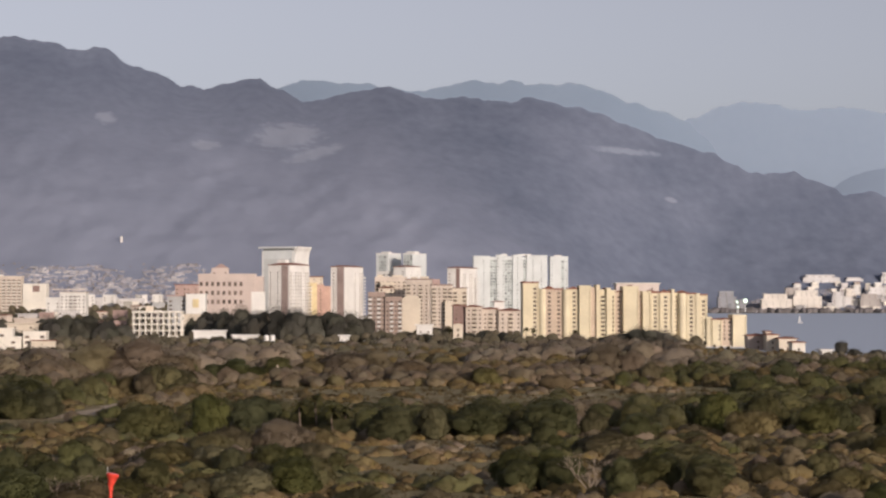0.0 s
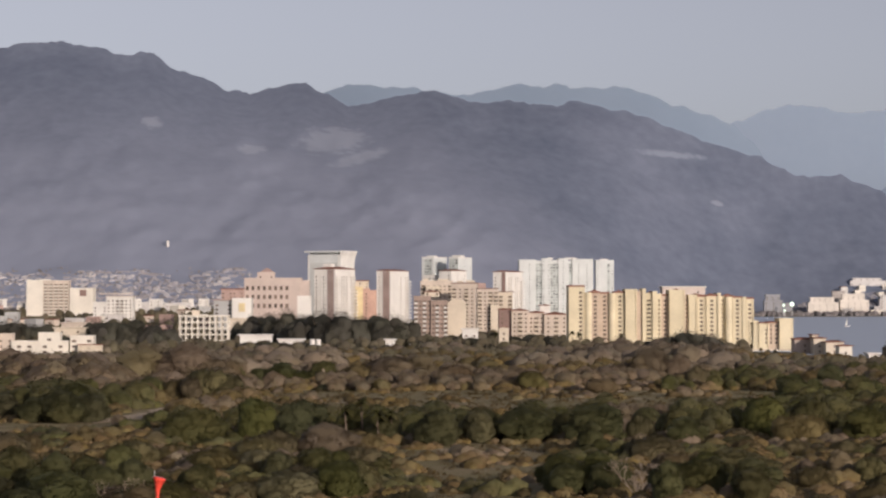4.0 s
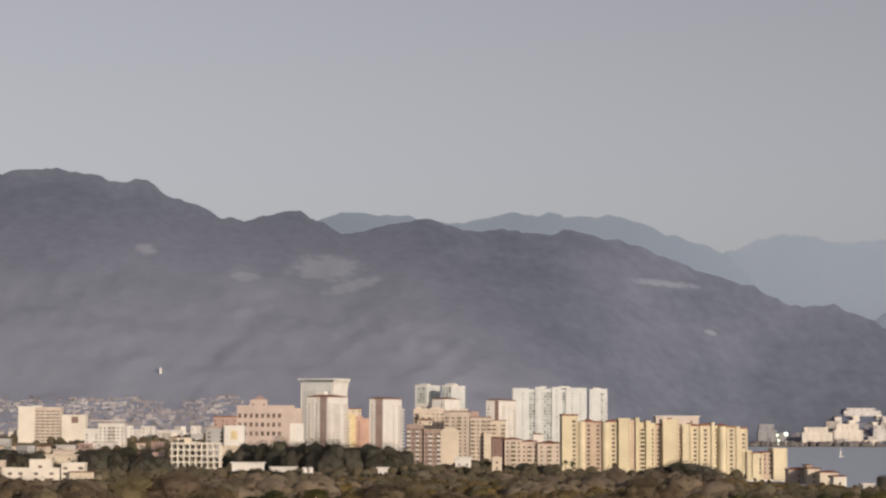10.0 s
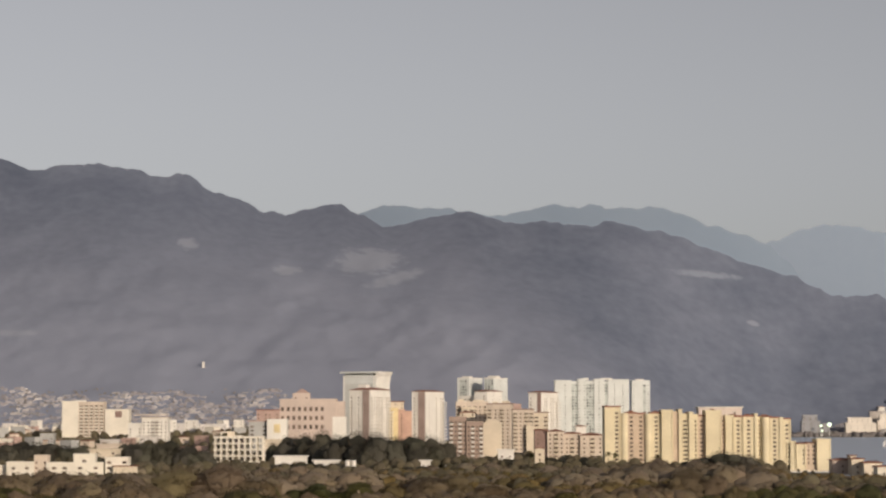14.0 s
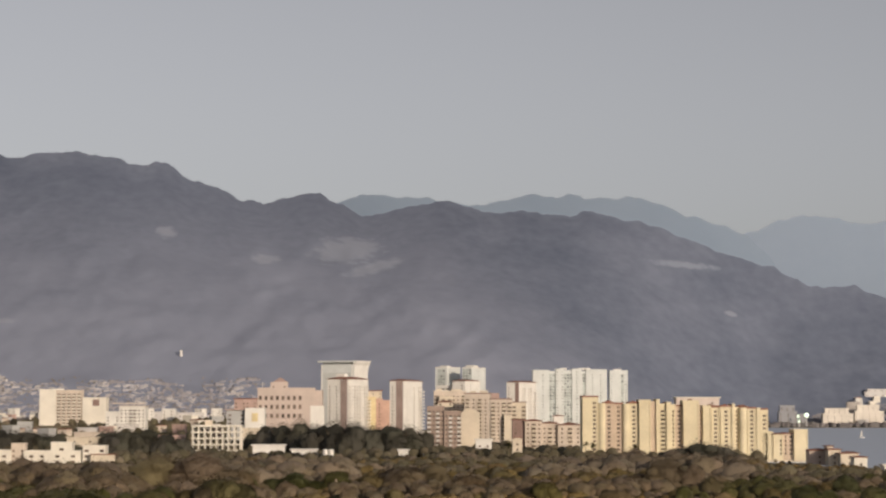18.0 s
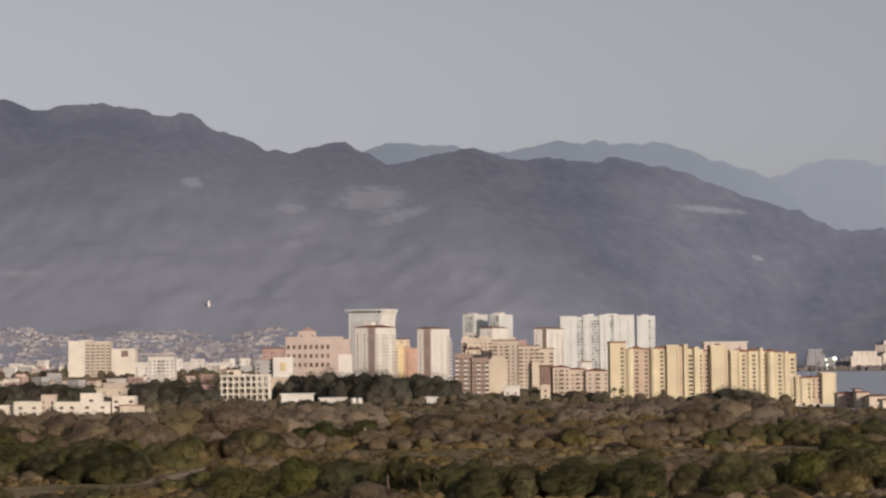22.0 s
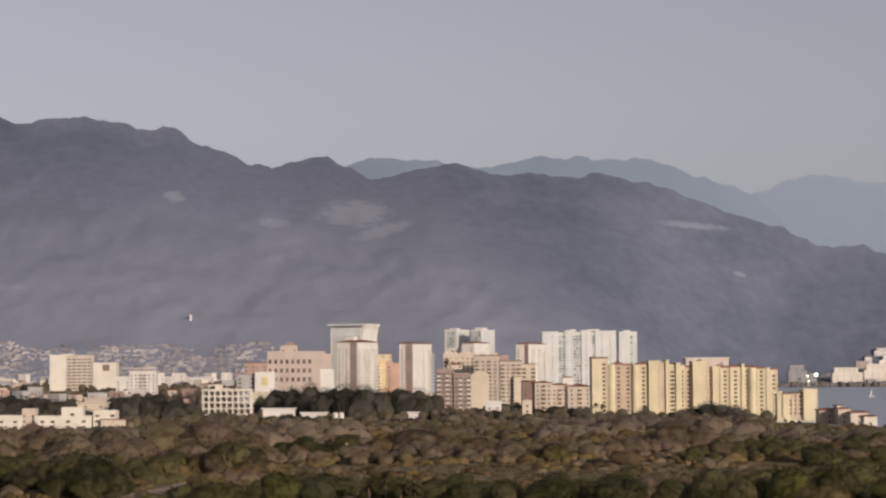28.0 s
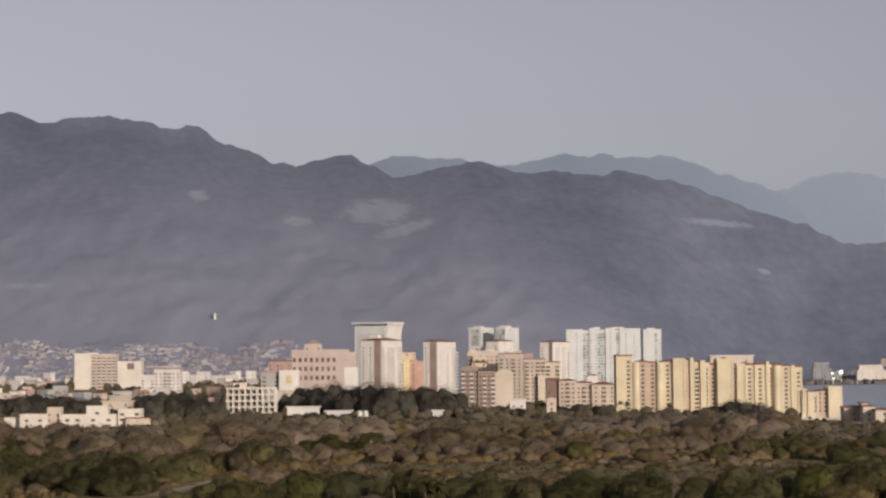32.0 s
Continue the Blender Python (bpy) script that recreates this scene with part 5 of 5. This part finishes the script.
def stand(kind, i, b, y, rx, h):
    """One tree or bush of a given radius and height at the slope b and the distance y; a wide one is a close clump."""
    # green trees farther off take the haze-greyed leaves
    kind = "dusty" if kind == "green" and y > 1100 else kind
    spots = [(0.0, 0.0, rx, h)]
    if rx > 9.5:
        spots = [(0.0, 0.0, 0.8 * rx, h)] + [(0.75 * rx * math.cos(a + i), 0.35 * rx * math.sin(a + i), (0.56 + 0.06 * math.sin(3 * a + i)) * rx, h * (0.76 + 0.1 * math.sin(5 * a + 2 * i))) for a in (0.2, 1.9, 3.3, 4.9)]
    for k, (dx, dy, r, top) in enumerate(spots):
        protos = NEAR[kind]
        x, yy = b * y + dx, y + dy
        c = copy_thing(protos[(i + k) % len(protos)], pose(x, yy, grade(x, yy) - 0.1, 0, 0, 40 * i + 900 * b + 70 * k))
        c.scale = (r / SIZE[kind][0], r / SIZE[kind][0], top / SIZE[kind][1])
    STOOD.append((b * y, y, rx))


# trees and bushes of the plain that stand out one by one
stand("green", 0, -0.0921, 500, 7.8, 10.0)
stand("green", 1, -0.0659, 510, 5.7, 11.9)
stand("green", 2, -0.0454, 521, 6.9, 11.1)
stand("green", 3, -0.0234, 520, 5.2, 9.1)
stand("green", 0, -0.0082, 509, 5.4, 7.6)
stand("green", 1, 0.0145, 498, 6.6, 9.6)
stand("green", 2, 0.0325, 508, 5.1, 9.8)
stand("dry", 1, -0.0341, 461, 8.3, 6.6)
stand("green", 0, -0.0287, 364, 5.6, 8.0)
stand("dry", 0, -0.1273, 342, 3.6, 5.4)
stand("olive", 2, -0.0857, 418, 6.4, 5.5)
stand("olive", 3, -0.0646, 449, 5.1, 5.7)
stand("olive", 0, -0.05, 361, 6.9, 5.8)
stand("olive", 1, -0.1181, 441, 6.4, 5.8)
stand("green", 2, -0.1446, 608, 7.2, 11.7)
stand("dry", 1, -0.1123, 811, 15.5, 15.1)
stand("olive", 1, -0.0878, 714, 11.3, 12.3)
stand("dry", 0, -0.0068, 865, 16.1, 12.4)
stand("green", 3, -0.0547, 851, 10.2, 9.1)
stand("green", 0, -0.0354, 866, 7.5, 10.4)
stand("dry", 0, 0.0218, 864, 8.6, 8.1)
stand("dry", 1, 0.1076, 893, 13.2, 11.9)
stand("olive", 3, 0.0553, 805, 7.5, 7.7)
stand("dry", 0, 0.0861, 778, 7.3, 6.2)
stand("green", 1, 0.187, 801, 6.5, 10.7)
stand("olive", 2, 0.1291, 830, 5.6, 7.8)
stand("green", 3, 0.1702, 775, 6.8, 7.3)
stand("green", 0, 0.052, 508, 7.8, 9.8)
stand("green", 1, 0.0834, 502, 8.7, 10.4)
stand("olive", 2, 0.1042, 502, 3.7, 7.4)
stand("green", 3, 0.1237, 496, 6.0, 7.0)
stand("dry", 2, 0.1506, 559, 4.5, 5.6)
stand("olive", 1, 0.1748, 500, 6.7, 8.0)
stand("green", 2, 0.2018, 500, 6.8, 10.0)
stand("olive", 3, 0.2218, 521, 5.5, 8.4)
stand("green", 0, 0.07, 371, 4.0, 6.7)
stand("green", 1, 0.0874, 370, 4.0, 6.9)
stand("green", 2, 0.129, 370, 5.5, 7.4)
stand("green", 3, 0.1532, 359, 4.3, 5.8)
stand("olive", 0, 0.1795, 381, 4.4, 4.8)
stand("olive", 1, 0.2051, 400, 3.5, 5.1)
stand("olive", 2, 0.1445, 422, 8.8, 4.5)
stand("green", 3, -0.1758, 604, 6.4, 8.4)
stand("green", 0, -0.1505, 594, 10.3, 10.6)
stand("olive", 1, -0.1618, 764, 17.8, 8.1)
stand("dry", 2, -0.0998, 801, 22.4, 17.0)
stand("green", 0, -0.1517, 978, 14.3, 9.1)
stand("green", 1, -0.1925, 747, 5.5, 9.9)
stand("green", 2, 0.0027, 588, 5.1, 5.5)
stand("green", 1, -0.150, 330, 7.3, 8.6)
stand("green", 2, -0.185, 335, 7.3, 8.2)
stand("green", 0, -0.168, 322, 6.0, 7.0)


def cover(x, y):
    """Which growth stands at a place, and how large: ('', 0) for open ground."""
    b = x / y
    n0 = noise.noise(Vector((x / 120, y / 160, 8.5)))
    n1, n2 = noise.noise(Vector((x / 46, y / 60, 0.5))), noise.noise(Vector((x / 19, y / 19, 3.5)))
    if track_gap(x, y):
        return "", 0
    if 512 < y < 565 and -0.105 < b < 0.085 and n2 > -0.5:
        return ("olive", 1.15) if n1 > 0.3 else ("green", 0.78)       # dense row of trees
    if 590 < y < 660 and b < -0.135 and n2 > -0.45:
        return "green", 1.15
    if 510 < y < 600 and b > 0.085:
        return ("green", 0.85) if n1 > -0.1 else ("dry", 0.8)
    if 580 < y < 940 + 30 * n1 and -0.07 < b < 0.17:
        if y > 790:
            return ("dry", 0.9) if n1 > 0.1 else ("olive", 0.8) if n2 > 0.1 else ("green", 0.7) if n0 > 0 else ("low", 0.9)
        return ("dry", 0.5) if n2 > 0.5 else ("low", 0.8) if n2 > 0.2 else ("", 0)      # dry meadow
    if 345 < y < 500 and -0.008 < b < 0.066:
        return ("olive", 0.45) if n2 > 0.4 else ("low", 0.5) if n2 > 0.1 else ("", 0)       # grassy clearing
    if y < 375 and b < -0.132:
        return ("green", 0.85 + 0.25 * smooth(-0.2, 0.5, n2)) if n2 > -0.45 else ("olive", 0.8)
    if 352 < y < 392 and (0.066 <= b < 0.095 or 0.113 < b < 0.155):
        return ("green", 0.85) if n2 > -0.4 else ("olive", 0.8)
    if 500 <= y < 585 and b < -0.105:
        return ("dry", 0.5) if n2 > 0.3 else ("low", 0.7) if n2 > -0.2 else ("", 0)
    if 650 < y < 1010 and b > 0.14:
        return ("green", 0.7 + 0.3 * smooth(-0.2, 0.4, n2)) if n1 > 0.12 else ("dry", 0.85) if n2 > 0.25 else ("olive", 0.9)
    if 650 < y < 1010:
        if n1 > 0.08:
            return "dry", 0.9 + 0.8 * smooth(0.0, 0.5, n1)
        return ("olive", 1.2) if n2 > 0.0 else ("green", 0.95) if n0 > -0.3 else ("low", 0.9)
    if 1080 < y < 1295 and -0.20 < b < -0.115:
        return ("green", 0.42) if n2 > -0.2 else ("low", 0.8)       # kept low before the villa
    if 1170 < y < 1290 and 0.155 < b < 0.2:
        return ("low", 0.8) if n2 > 0.0 else ("", 0)             # open ground before the beach houses
    if y > 1000 and b > 0.15:
        return ("green", 0.3) if n1 > -0.1 else ("dry", 0.32)       # low growth along the shore
    if 1010 <= y < 1250:
        k = ("dry", 0.9 + 0.7 * smooth(-0.05, 0.5, n1)) if n1 + 0.4 * n2 > 0.0 else ("olive", 1.1) if n2 > -0.1 else ("green", 0.8)
        return k if n2 > -0.55 else ("", 0)
    if y >= 1250:
        return ("green", 0.85) if n0 + 0.5 * n1 > -0.3 else ("dry", 0.7)
    if n1 + 0.4 * n2 > 0.42:
        return "green", 0.6
    if abs(b - 0.103) < 0.014 and y < 380:
        return "low", 0.7                                     # round the bare tree
    if n1 + 0.4 * n2 > -0.02:
        return "olive", 0.7 + 0.6 * smooth(-0.1, 0.5, n2)
    if n1 + 0.4 * n2 > -0.2:
        return "low", 1.0
    return ("dry", 0.7) if n2 > 0.0 else ("low", 0.7)


TRACK = ((-135, 560), (-100, 572), (-80, 590), (-73, 625), (-67, 672), (-58, 720))


def track_gap(x, y):
    """True on the sandy track and just before it."""
    for (xa, ya), (xb, yb) in zip(TRACK, TRACK[1:]):
        t = max(0.0, min(1.0, ((x - xa) * (xb - xa) + (y - ya) * (yb - ya)) / ((xb - xa) ** 2 + (yb - ya) ** 2)))
        px, py = xa + (xb - xa) * t, ya + (yb - ya) * t
        if abs(x - px) < 7 and -45 < y - py < 8:
            return True
    return False


rng = random.Random(9)
spots, tries = [], 0
cells = {}


def free(x, y, r):
    i, j = int(x // 8), int(y // 8)
    for a in range(i - 1, i + 2):
        for c in range(j - 1, j + 2):
            for p, q in cells.get((a, c), ()):
                if (p - x) ** 2 + (q - y) ** 2 < r * r:
                    return False
    cells.setdefault((i, j), []).append((x, y))
    return True


BUILT = []
for ob in scene.objects:
    if ob.type == "EMPTY" and not ob.parent and 1200 < ob.location.y < 2320:
        pts = [ob.matrix_basis @ (c.matrix_basis @ v.co) for c in ob.children if c.name.startswith(("wall", "slab")) for v in c.data.vertices]
        if pts:
            BUILT.append((min(p.x for p in pts) - 3, max(p.x for p in pts) + 3, min(p.y for p in pts) - (26 if ob.name.startswith("villa") else 5), max(p.y for p in pts) + 3))


def built(x, y):
    return any(a < x < b and c < y < d for a, b, c, d in BUILT)


near_count = 0
stuff = {"green": [], "olive": [], "dry": [], "low": []}
for y0, y1, n in ((285, 520, 1300), (520, 800, 2400), (800, 1250, 4200), (1250, 1700, 1500), (1700, 2450, 900)):
    for _ in range(n):
        y = math.sqrt(rng.uniform(y0 * y0, y1 * y1))
        b = rng.uniform(-0.275, 0.275)
        x = b * y
        if coast(x, y) > -12 or (y > 1200 and built(x, y)):
            continue
        k, big = cover(x, y)
        if any((x - p) ** 2 + (y - q) ** 2 < (0.9 * r) ** 2 for p, q, r in STOOD):
            continue
        if any(abs(x - p) < r and 0 < q - y < 30 for p, q, r in STOOD if q < 1000):
            k, big = ("low", 0.7) if k else (k, big)       # lower growth before the ones that stand out
        if not k or not free(x, y, (4.0 if k == "low" else 6.4 * max(1.0, big * 0.9)) if y < 520 else (4.0 if y < 566 and -0.105 < x / y < 0.085 else min(7.9, 5.2 * max(1.0, big))) if y < 1250 else 7.0):
            continue
        s = big * rng.uniform(0.7, 1.3)
        if y < 520 and k != "low" and near_count < 290:
            near_count += 1
            protos = NEAR[k]
            m = pose(x, y, grade(x, y) - 0.1, 0, 0, rng.uniform(0, 360)) @ Matrix.Diagonal((s, s, s * rng.uniform(0.8, 1.4 if k == "green" else 1.15), 1))
            i = rng.randrange(len(protos))
            c = copy_thing(protos[i], m)
            c.scale = m.to_scale()
        else:
            stuff[k].append((x, y, grade(x, y), s, rng.uniform(0, 6.28)))

# single trees among and before the buildings
stand("green", 0, -0.0595, 1560, 16.2, 27.5)
stand("green", 1, -0.052, 1540, 14.0, 31)
stand("green", 3, -0.0665, 1580, 14.0, 24)
stand("green", 2, -0.044, 1500, 16.2, 25.5)
stand("green", 0, -0.036, 1480, 18.4, 30)
stand("green", 1, -0.028, 1470, 16.2, 29)
stand("green", 2, -0.0195, 1500, 16.2, 25)
stand("green", 3, -0.0115, 1490, 16.2, 25)
stand("green", 0, -0.004, 1500, 14.0, 26)
stand("green", 3, -0.074, 1590, 11.9, 12.9)
stand("green", 1, -0.081, 1600, 11.9, 12.9)
stand("green", 2, -0.150, 1400, 11.9, 12.9)
stand("green", 1, -0.143, 1390, 10.8, 11.2)
stand("green", 1, -0.135, 1450, 15.1, 23.6)
stand("green", 2, -0.127, 1430, 17.3, 23.2)
stand("green", 3, -0.119, 1440, 17.3, 22.4)
stand("green", 0, -0.111, 1430, 15.1, 20.6)
stand("green", 0, -0.190, 1480, 15.1, 21.5)
stand("green", 3, -0.205, 1500, 16.2, 21.1)
stand("green", 1, -0.1975, 1490, 16.2, 20.6)
stand("green", 2, -0.2125, 1480, 14.0, 18.1)
stand("green", 3, -0.184, 1500, 15.1, 21.1)
stand("green", 0, -0.172, 1510, 16.2, 21.5)
stand("green", 3, -0.158, 1500, 14.0, 18.1)
stand("green", 2, -0.221, 1480, 15.1, 18.9)
stand("green", 1, -0.178, 1490, 15.1, 21.5)
stand("green", 2, -0.165, 1490, 14.0, 18.1)
stand("green", 1, 0.0255, 1435, 6.5, 8.2)
stand("green", 2, 0.0285, 1438, 6.5, 8.2)
stand("green", 3, 0.0315, 1432, 5.9, 7.7)
stand("green", 0, -0.0075, 1330, 5.4, 6.0)
stand("green", 1, -0.004, 1332, 5.4, 5.6)
stand("green", 1, 0.0035, 1282, 4.9, 4.3)
stand("green", 2, 0.007, 1280, 4.9, 4.3)
stand("green", 1, 0.2127, 1180, 4.6, 9.6)
stand("green", 2, 0.2185, 1170, 5.1, 4.7)
stand("green", 3, 0.2285, 1170, 5.1, 3.9)
stand("green", 0, 0.1235, 1290, 17.8, 16.8)
stand("green", 2, 0.1165, 1300, 14.0, 12.9)
stand("green", 3, 0.130, 1300, 13.0, 12.9)
for q in range(14):
    stand("green", q % 4, -0.0745 + 0.0027 * q, 1362 - 6 * (q % 3), 5.1, 6.4 + 0.5 * (q % 3))
for k in NEAR:
    for i, p in enumerate(NEAR[k]):
        y = 300 + 13 * i if k != "dusty" else 1450 + 13 * i
        p.location = ((-0.24 + 0.02 * i if k == "green" else -0.17 + 0.0 * i if k == "dusty" else 0.2 + 0.02 * i if k == "olive" else 0.27 + 0.015 * i) * y, y, 0.2)


def bare_tree(x, y, h, seed):
    """A leafless pale tree whose limbs fork again and again."""
    t = building("bare_tree", "leafless pale tree with forked limbs", x, y, 0, "tree")
    r = random.Random(seed)
    vs, fs = [], []

    def grow(p, d, length, rad, level):
        q = p + d * length
        limb(vs, fs, p, q, rad, rad * 0.7, 6 if level < 3 else 4)
        if level < 6:
            for _ in range(3 if level in (0, 2, 4) else 2):
                e = (d + Vector((r.uniform(-0.8, 0.8), r.uniform(-0.7, 0.7), r.uniform(0.0, 0.35)))).normalized()
                grow(q, e, length * r.uniform(0.66, 0.88), rad * 0.64, level + 1)
    grow(Vector((0, 0, -0.3)), Vector((0, 0, 1)), h * 0.14, h * 0.022, 0)
    for side in (-0.75, 0.6):
        grow(Vector((0, 0, 0.1)), Vector((side, 0.1, 1)).normalized(), h * 0.26, h * 0.017, 1)
    mesh_object("trunk", vs, fs, PALE_BARK, t)


def palm(x, y, h, seed):
    """A fan palm: a slim ringed trunk under a round head of arching leaves."""
    t = building("palm_tree", "slim palm with a round dark green head", x, y, 0, "palm tree", "palm trees")
    r = random.Random(seed)
    vs, fs = [], []
    for i in range(6):
        limb(vs, fs, (0.15 * math.sin(i), 0, h * i / 6 - 0.2), (0.15 * math.sin(i + 1), 0, h * (i + 1) / 6 - 0.15), 0.26 - 0.015 * i, 0.24 - 0.015 * i, 7)
    mesh_object("trunk", vs, fs, BARK, t)
    for i in range(26):
        a, up = r.uniform(0, 6.28), r.uniform(-0.6, 1.3)
        vs, n = [], 5
        for k in range(n + 1):
            q = k / n
            rad, z = 2.6 * q * math.cos(up * 0.8), h + 2.6 * q * math.sin(up) - 1.3 * q * q
            wd = 0.42 * math.sin(math.pi * min(1, 0.15 + q * 0.8))
            c, s = math.cos(a), math.sin(a)
            vs += [(rad * c - wd * s, rad * s + wd * c, z - 0.12), (rad * c, rad * s, z), (rad * c + wd * s, rad * s - wd * c, z - 0.12)]
        fs = [f for k in range(n) for f in ((3 * k, 3 * k + 1, 3 * k + 4, 3 * k + 3), (3 * k + 1, 3 * k + 2, 3 * k + 5, 3 * k + 4))]
        mesh_object("frond", vs, fs, LEAF, t)


for i, (b, y, h) in enumerate(((0.0733, 1392, 10.6), (0.0762, 1394, 10.2), (0.095, 1390, 9.0), (0.040, 1420, 9.5), (0.190, 1292, 7.0))):
    palm(b * y, y, h, i)
# greenery between the houses of the town
rows = []
for _ in range(500):
    b = rng.uniform(-0.29, 0.0)
    y = rng.uniform(2340, 3290)
    rows.append((b * y, y, max(grade(b * y, y), main_height(b, y) - 0.5), rng.uniform(0.35, 0.8), rng.uniform(0, 6.28)))
for _ in range(420):
    b = rng.uniform(0.14, 0.275)
    y = foot(b) + rng.uniform(-45, 15)
    if coast(b * y, y) < -10:
        rows.append((b * y, y, max(grade(b * y, y), main_height(b, y) - 0.5), rng.uniform(0.5, 1.0), rng.uniform(0, 6.28)))
# pale grey leaves: the haze over the town is in their colour
TOWN_GREEN = leaf_material("hazed_town_trees", (0.225, 0.204, 0.202), (0.315, 0.288, 0.284), island=0.15, obj_vary=0)
for _ in range(800):
    b = rng.uniform(-0.29, 0.0)
    y = foot(b) + upper_edge(b) * rng.random() ** 0.9
    rows.append((b * y, y, main_height(b, y) - 0.6, rng.uniform(0.3, 0.6), rng.uniform(0, 6.28)))
TOWN_ROWS = rows
for _ in range(230):                      # a dark belt of trees along the far beach
    x, y = rng.uniform(560, 1060), rng.uniform(3866, 3888)
    if coast(x, y) < -8:
        TOWN_ROWS.append((x, y, 0.0, rng.uniform(0.8, 1.6), rng.uniform(0, 6.28)))


bare_tree(0.1015 * 366, 366, 7.8, 3)
bare_tree(-0.0341 * 455, 455, 6.0, 5)
bare_tree(-0.124 * 335, 335, 7.5, 8)
t = building("dead_trunk", "pale dead tree trunk without branches", -0.0361 * 836, 836, 0, "trunk")
vs, fs = [], []
limb(vs, fs, (0, 0, -0.3), (0.3, 0, 4.0), 0.75, 0.6, 9)
limb(vs, fs, (0.3, 0, 3.9), (0.1, 0, 6.2), 0.58, 0.35, 9)
mesh_object("stem", vs, fs, PALE_BARK, t)
for i, (b, y, h) in enumerate(((-0.026, 508, 7.5), (-0.019, 512, 9.0), (-0.012, 505, 6.5), (-0.006, 506, 7.0))):
    palm(b * y, y, h, 20 + i)


def wood(name, label, rows, variants, mat):
    """Many far trees or bushes as one mesh."""
    vv, nn, quads, tris, off = [], [], [], [], 0
    soft = [soft_normals(np.concatenate([v, cv]), v[:, 2].max(), len(f), lump) for v, f, cv, cf, lump in variants]
    for j, (x, y, z, s, a) in enumerate(rows):
        v, f, cv, cf, _ = variants[j % len(variants)]
        p = np.concatenate([v, cv]) * s
        c, w = math.cos(a), math.sin(a)
        p = np.stack([p[:, 0] * c - p[:, 1] * w + x, p[:, 0] * w + p[:, 1] * c + y, p[:, 2] + z - 0.15], 1)
        vv.append(p)
        g = soft[j % len(variants)]
        nn.append(np.stack([g[:, 0] * c - g[:, 1] * w, g[:, 0] * w + g[:, 1] * c, g[:, 2]], 1))
        quads.append(f + off)
        tris.append(cf + off + len(v))
        off += len(p)
    ob = new(name, fill_mesh(name, np.concatenate(vv), [np.concatenate(quads), np.concatenate(tris)], mat, np.concatenate(nn)))
    return tagged(ob, label, "woodland", kind="stuff")


for part_of_plain, near, far in (("", 0, 900), ("far_", 900, 5000)):
    few = 1.0 if not far > 900 else 0.28
    # farther woods swap to the colours that hold the haze
    rare = {LEAF_S: HAZED_LEAF_S, DRY_S: FAR_DRY_S} if far > 900 else {}
    for name, label, key, kind, mat in (("woodland", "dense dark green trees of the plain", "green", (101, 5.4, 9.0, 9, 860, 0.27, 1.0), LEAF_S),
                                        ("scrub", "olive green scrub of the plain", "olive", (121, 5.0, 5.2, 7, 700, 0.24, 1.0), OLIVE_S),
                                        ("dry_scrub", "grey-brown leafless scrub of the plain", "dry", (141, 5.6, 6.6, 8, 860, 0.26, 0.8), DRY_S),
                                        ("low_scrub", "low brownish scrub in the meadow", "low", (161, 4.2, 1.3, 5, 150, 0.30, 0.8), LOW_S)):
        rows = [r for r in stuff[key] if near <= r[1] < far]
        if rows:
            seed, rx, rz, lumps, per, size, thin = kind
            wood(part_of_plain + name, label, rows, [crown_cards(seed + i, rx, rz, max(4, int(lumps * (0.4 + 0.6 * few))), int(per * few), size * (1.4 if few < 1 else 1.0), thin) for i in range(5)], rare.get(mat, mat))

wood("town_trees", "trees between the houses of the town, coloured pale grey for haze", TOWN_ROWS, [crown_cards(201 + i, 5.0, 7.5, 3, 40, 0.6) for i in range(4)], TOWN_GREEN)

# small bushes of every kind between the larger ones
brush = {"olive": [], "low": [], "dry": [], "green": []}
for _ in range(9000):
    y = math.sqrt(rng.uniform(288 ** 2, 1000 ** 2))
    x = rng.uniform(-0.27, 0.27) * y
    k, big = cover(x, y)
    if not k or (k == "low" and rng.random() < 0.5):
        continue
    q = noise.noise(Vector((x / 26, y / 34, 2.5))) + rng.uniform(-0.12, 0.12)
    kind = "green" if q > 0.2 and k != "low" else "olive" if q > -0.05 else "low" if q > -0.34 else "dry"
    brush[kind].append((x, y, grade(x, y), rng.uniform(0.6, 1.4) * (0.8 if k == "low" else 1.0 + y / 2500), rng.uniform(0, 6.28)))
for kind, label, mat in (("olive", "small olive bushes of the plain", OLIVE_S), ("low", "small brownish bushes of the plain", LOW_S),
                         ("dry", "small dry twiggy bushes of the plain", DRY_S), ("green", "small dark green bushes of the plain", LEAF_S)):
    wood(kind + "_underbrush", label, brush[kind], [crown_cards(221 + i, 3.0, 1.5, 4, 110, 0.18, thin=0.8) for i in range(6)], mat)

# tufts of grass and small bushes over the near ground
tufts = []
for _ in range(4200):
    y = math.sqrt(rng.uniform(290 ** 2, 800 ** 2))
    x = rng.uniform(-0.27, 0.27) * y
    if not track_gap(x, y):
        tufts.append((x, y, grade(x, y), rng.uniform(0.5, 1.3), rng.uniform(0, 6.28)))
wood("grass_tufts", "tufts of dry grass and small bushes", tufts, [coreless(181 + i, 1.5, 0.9, 3, 40, 0.22, thin=0.6) for i in range(4)], LOW_S)
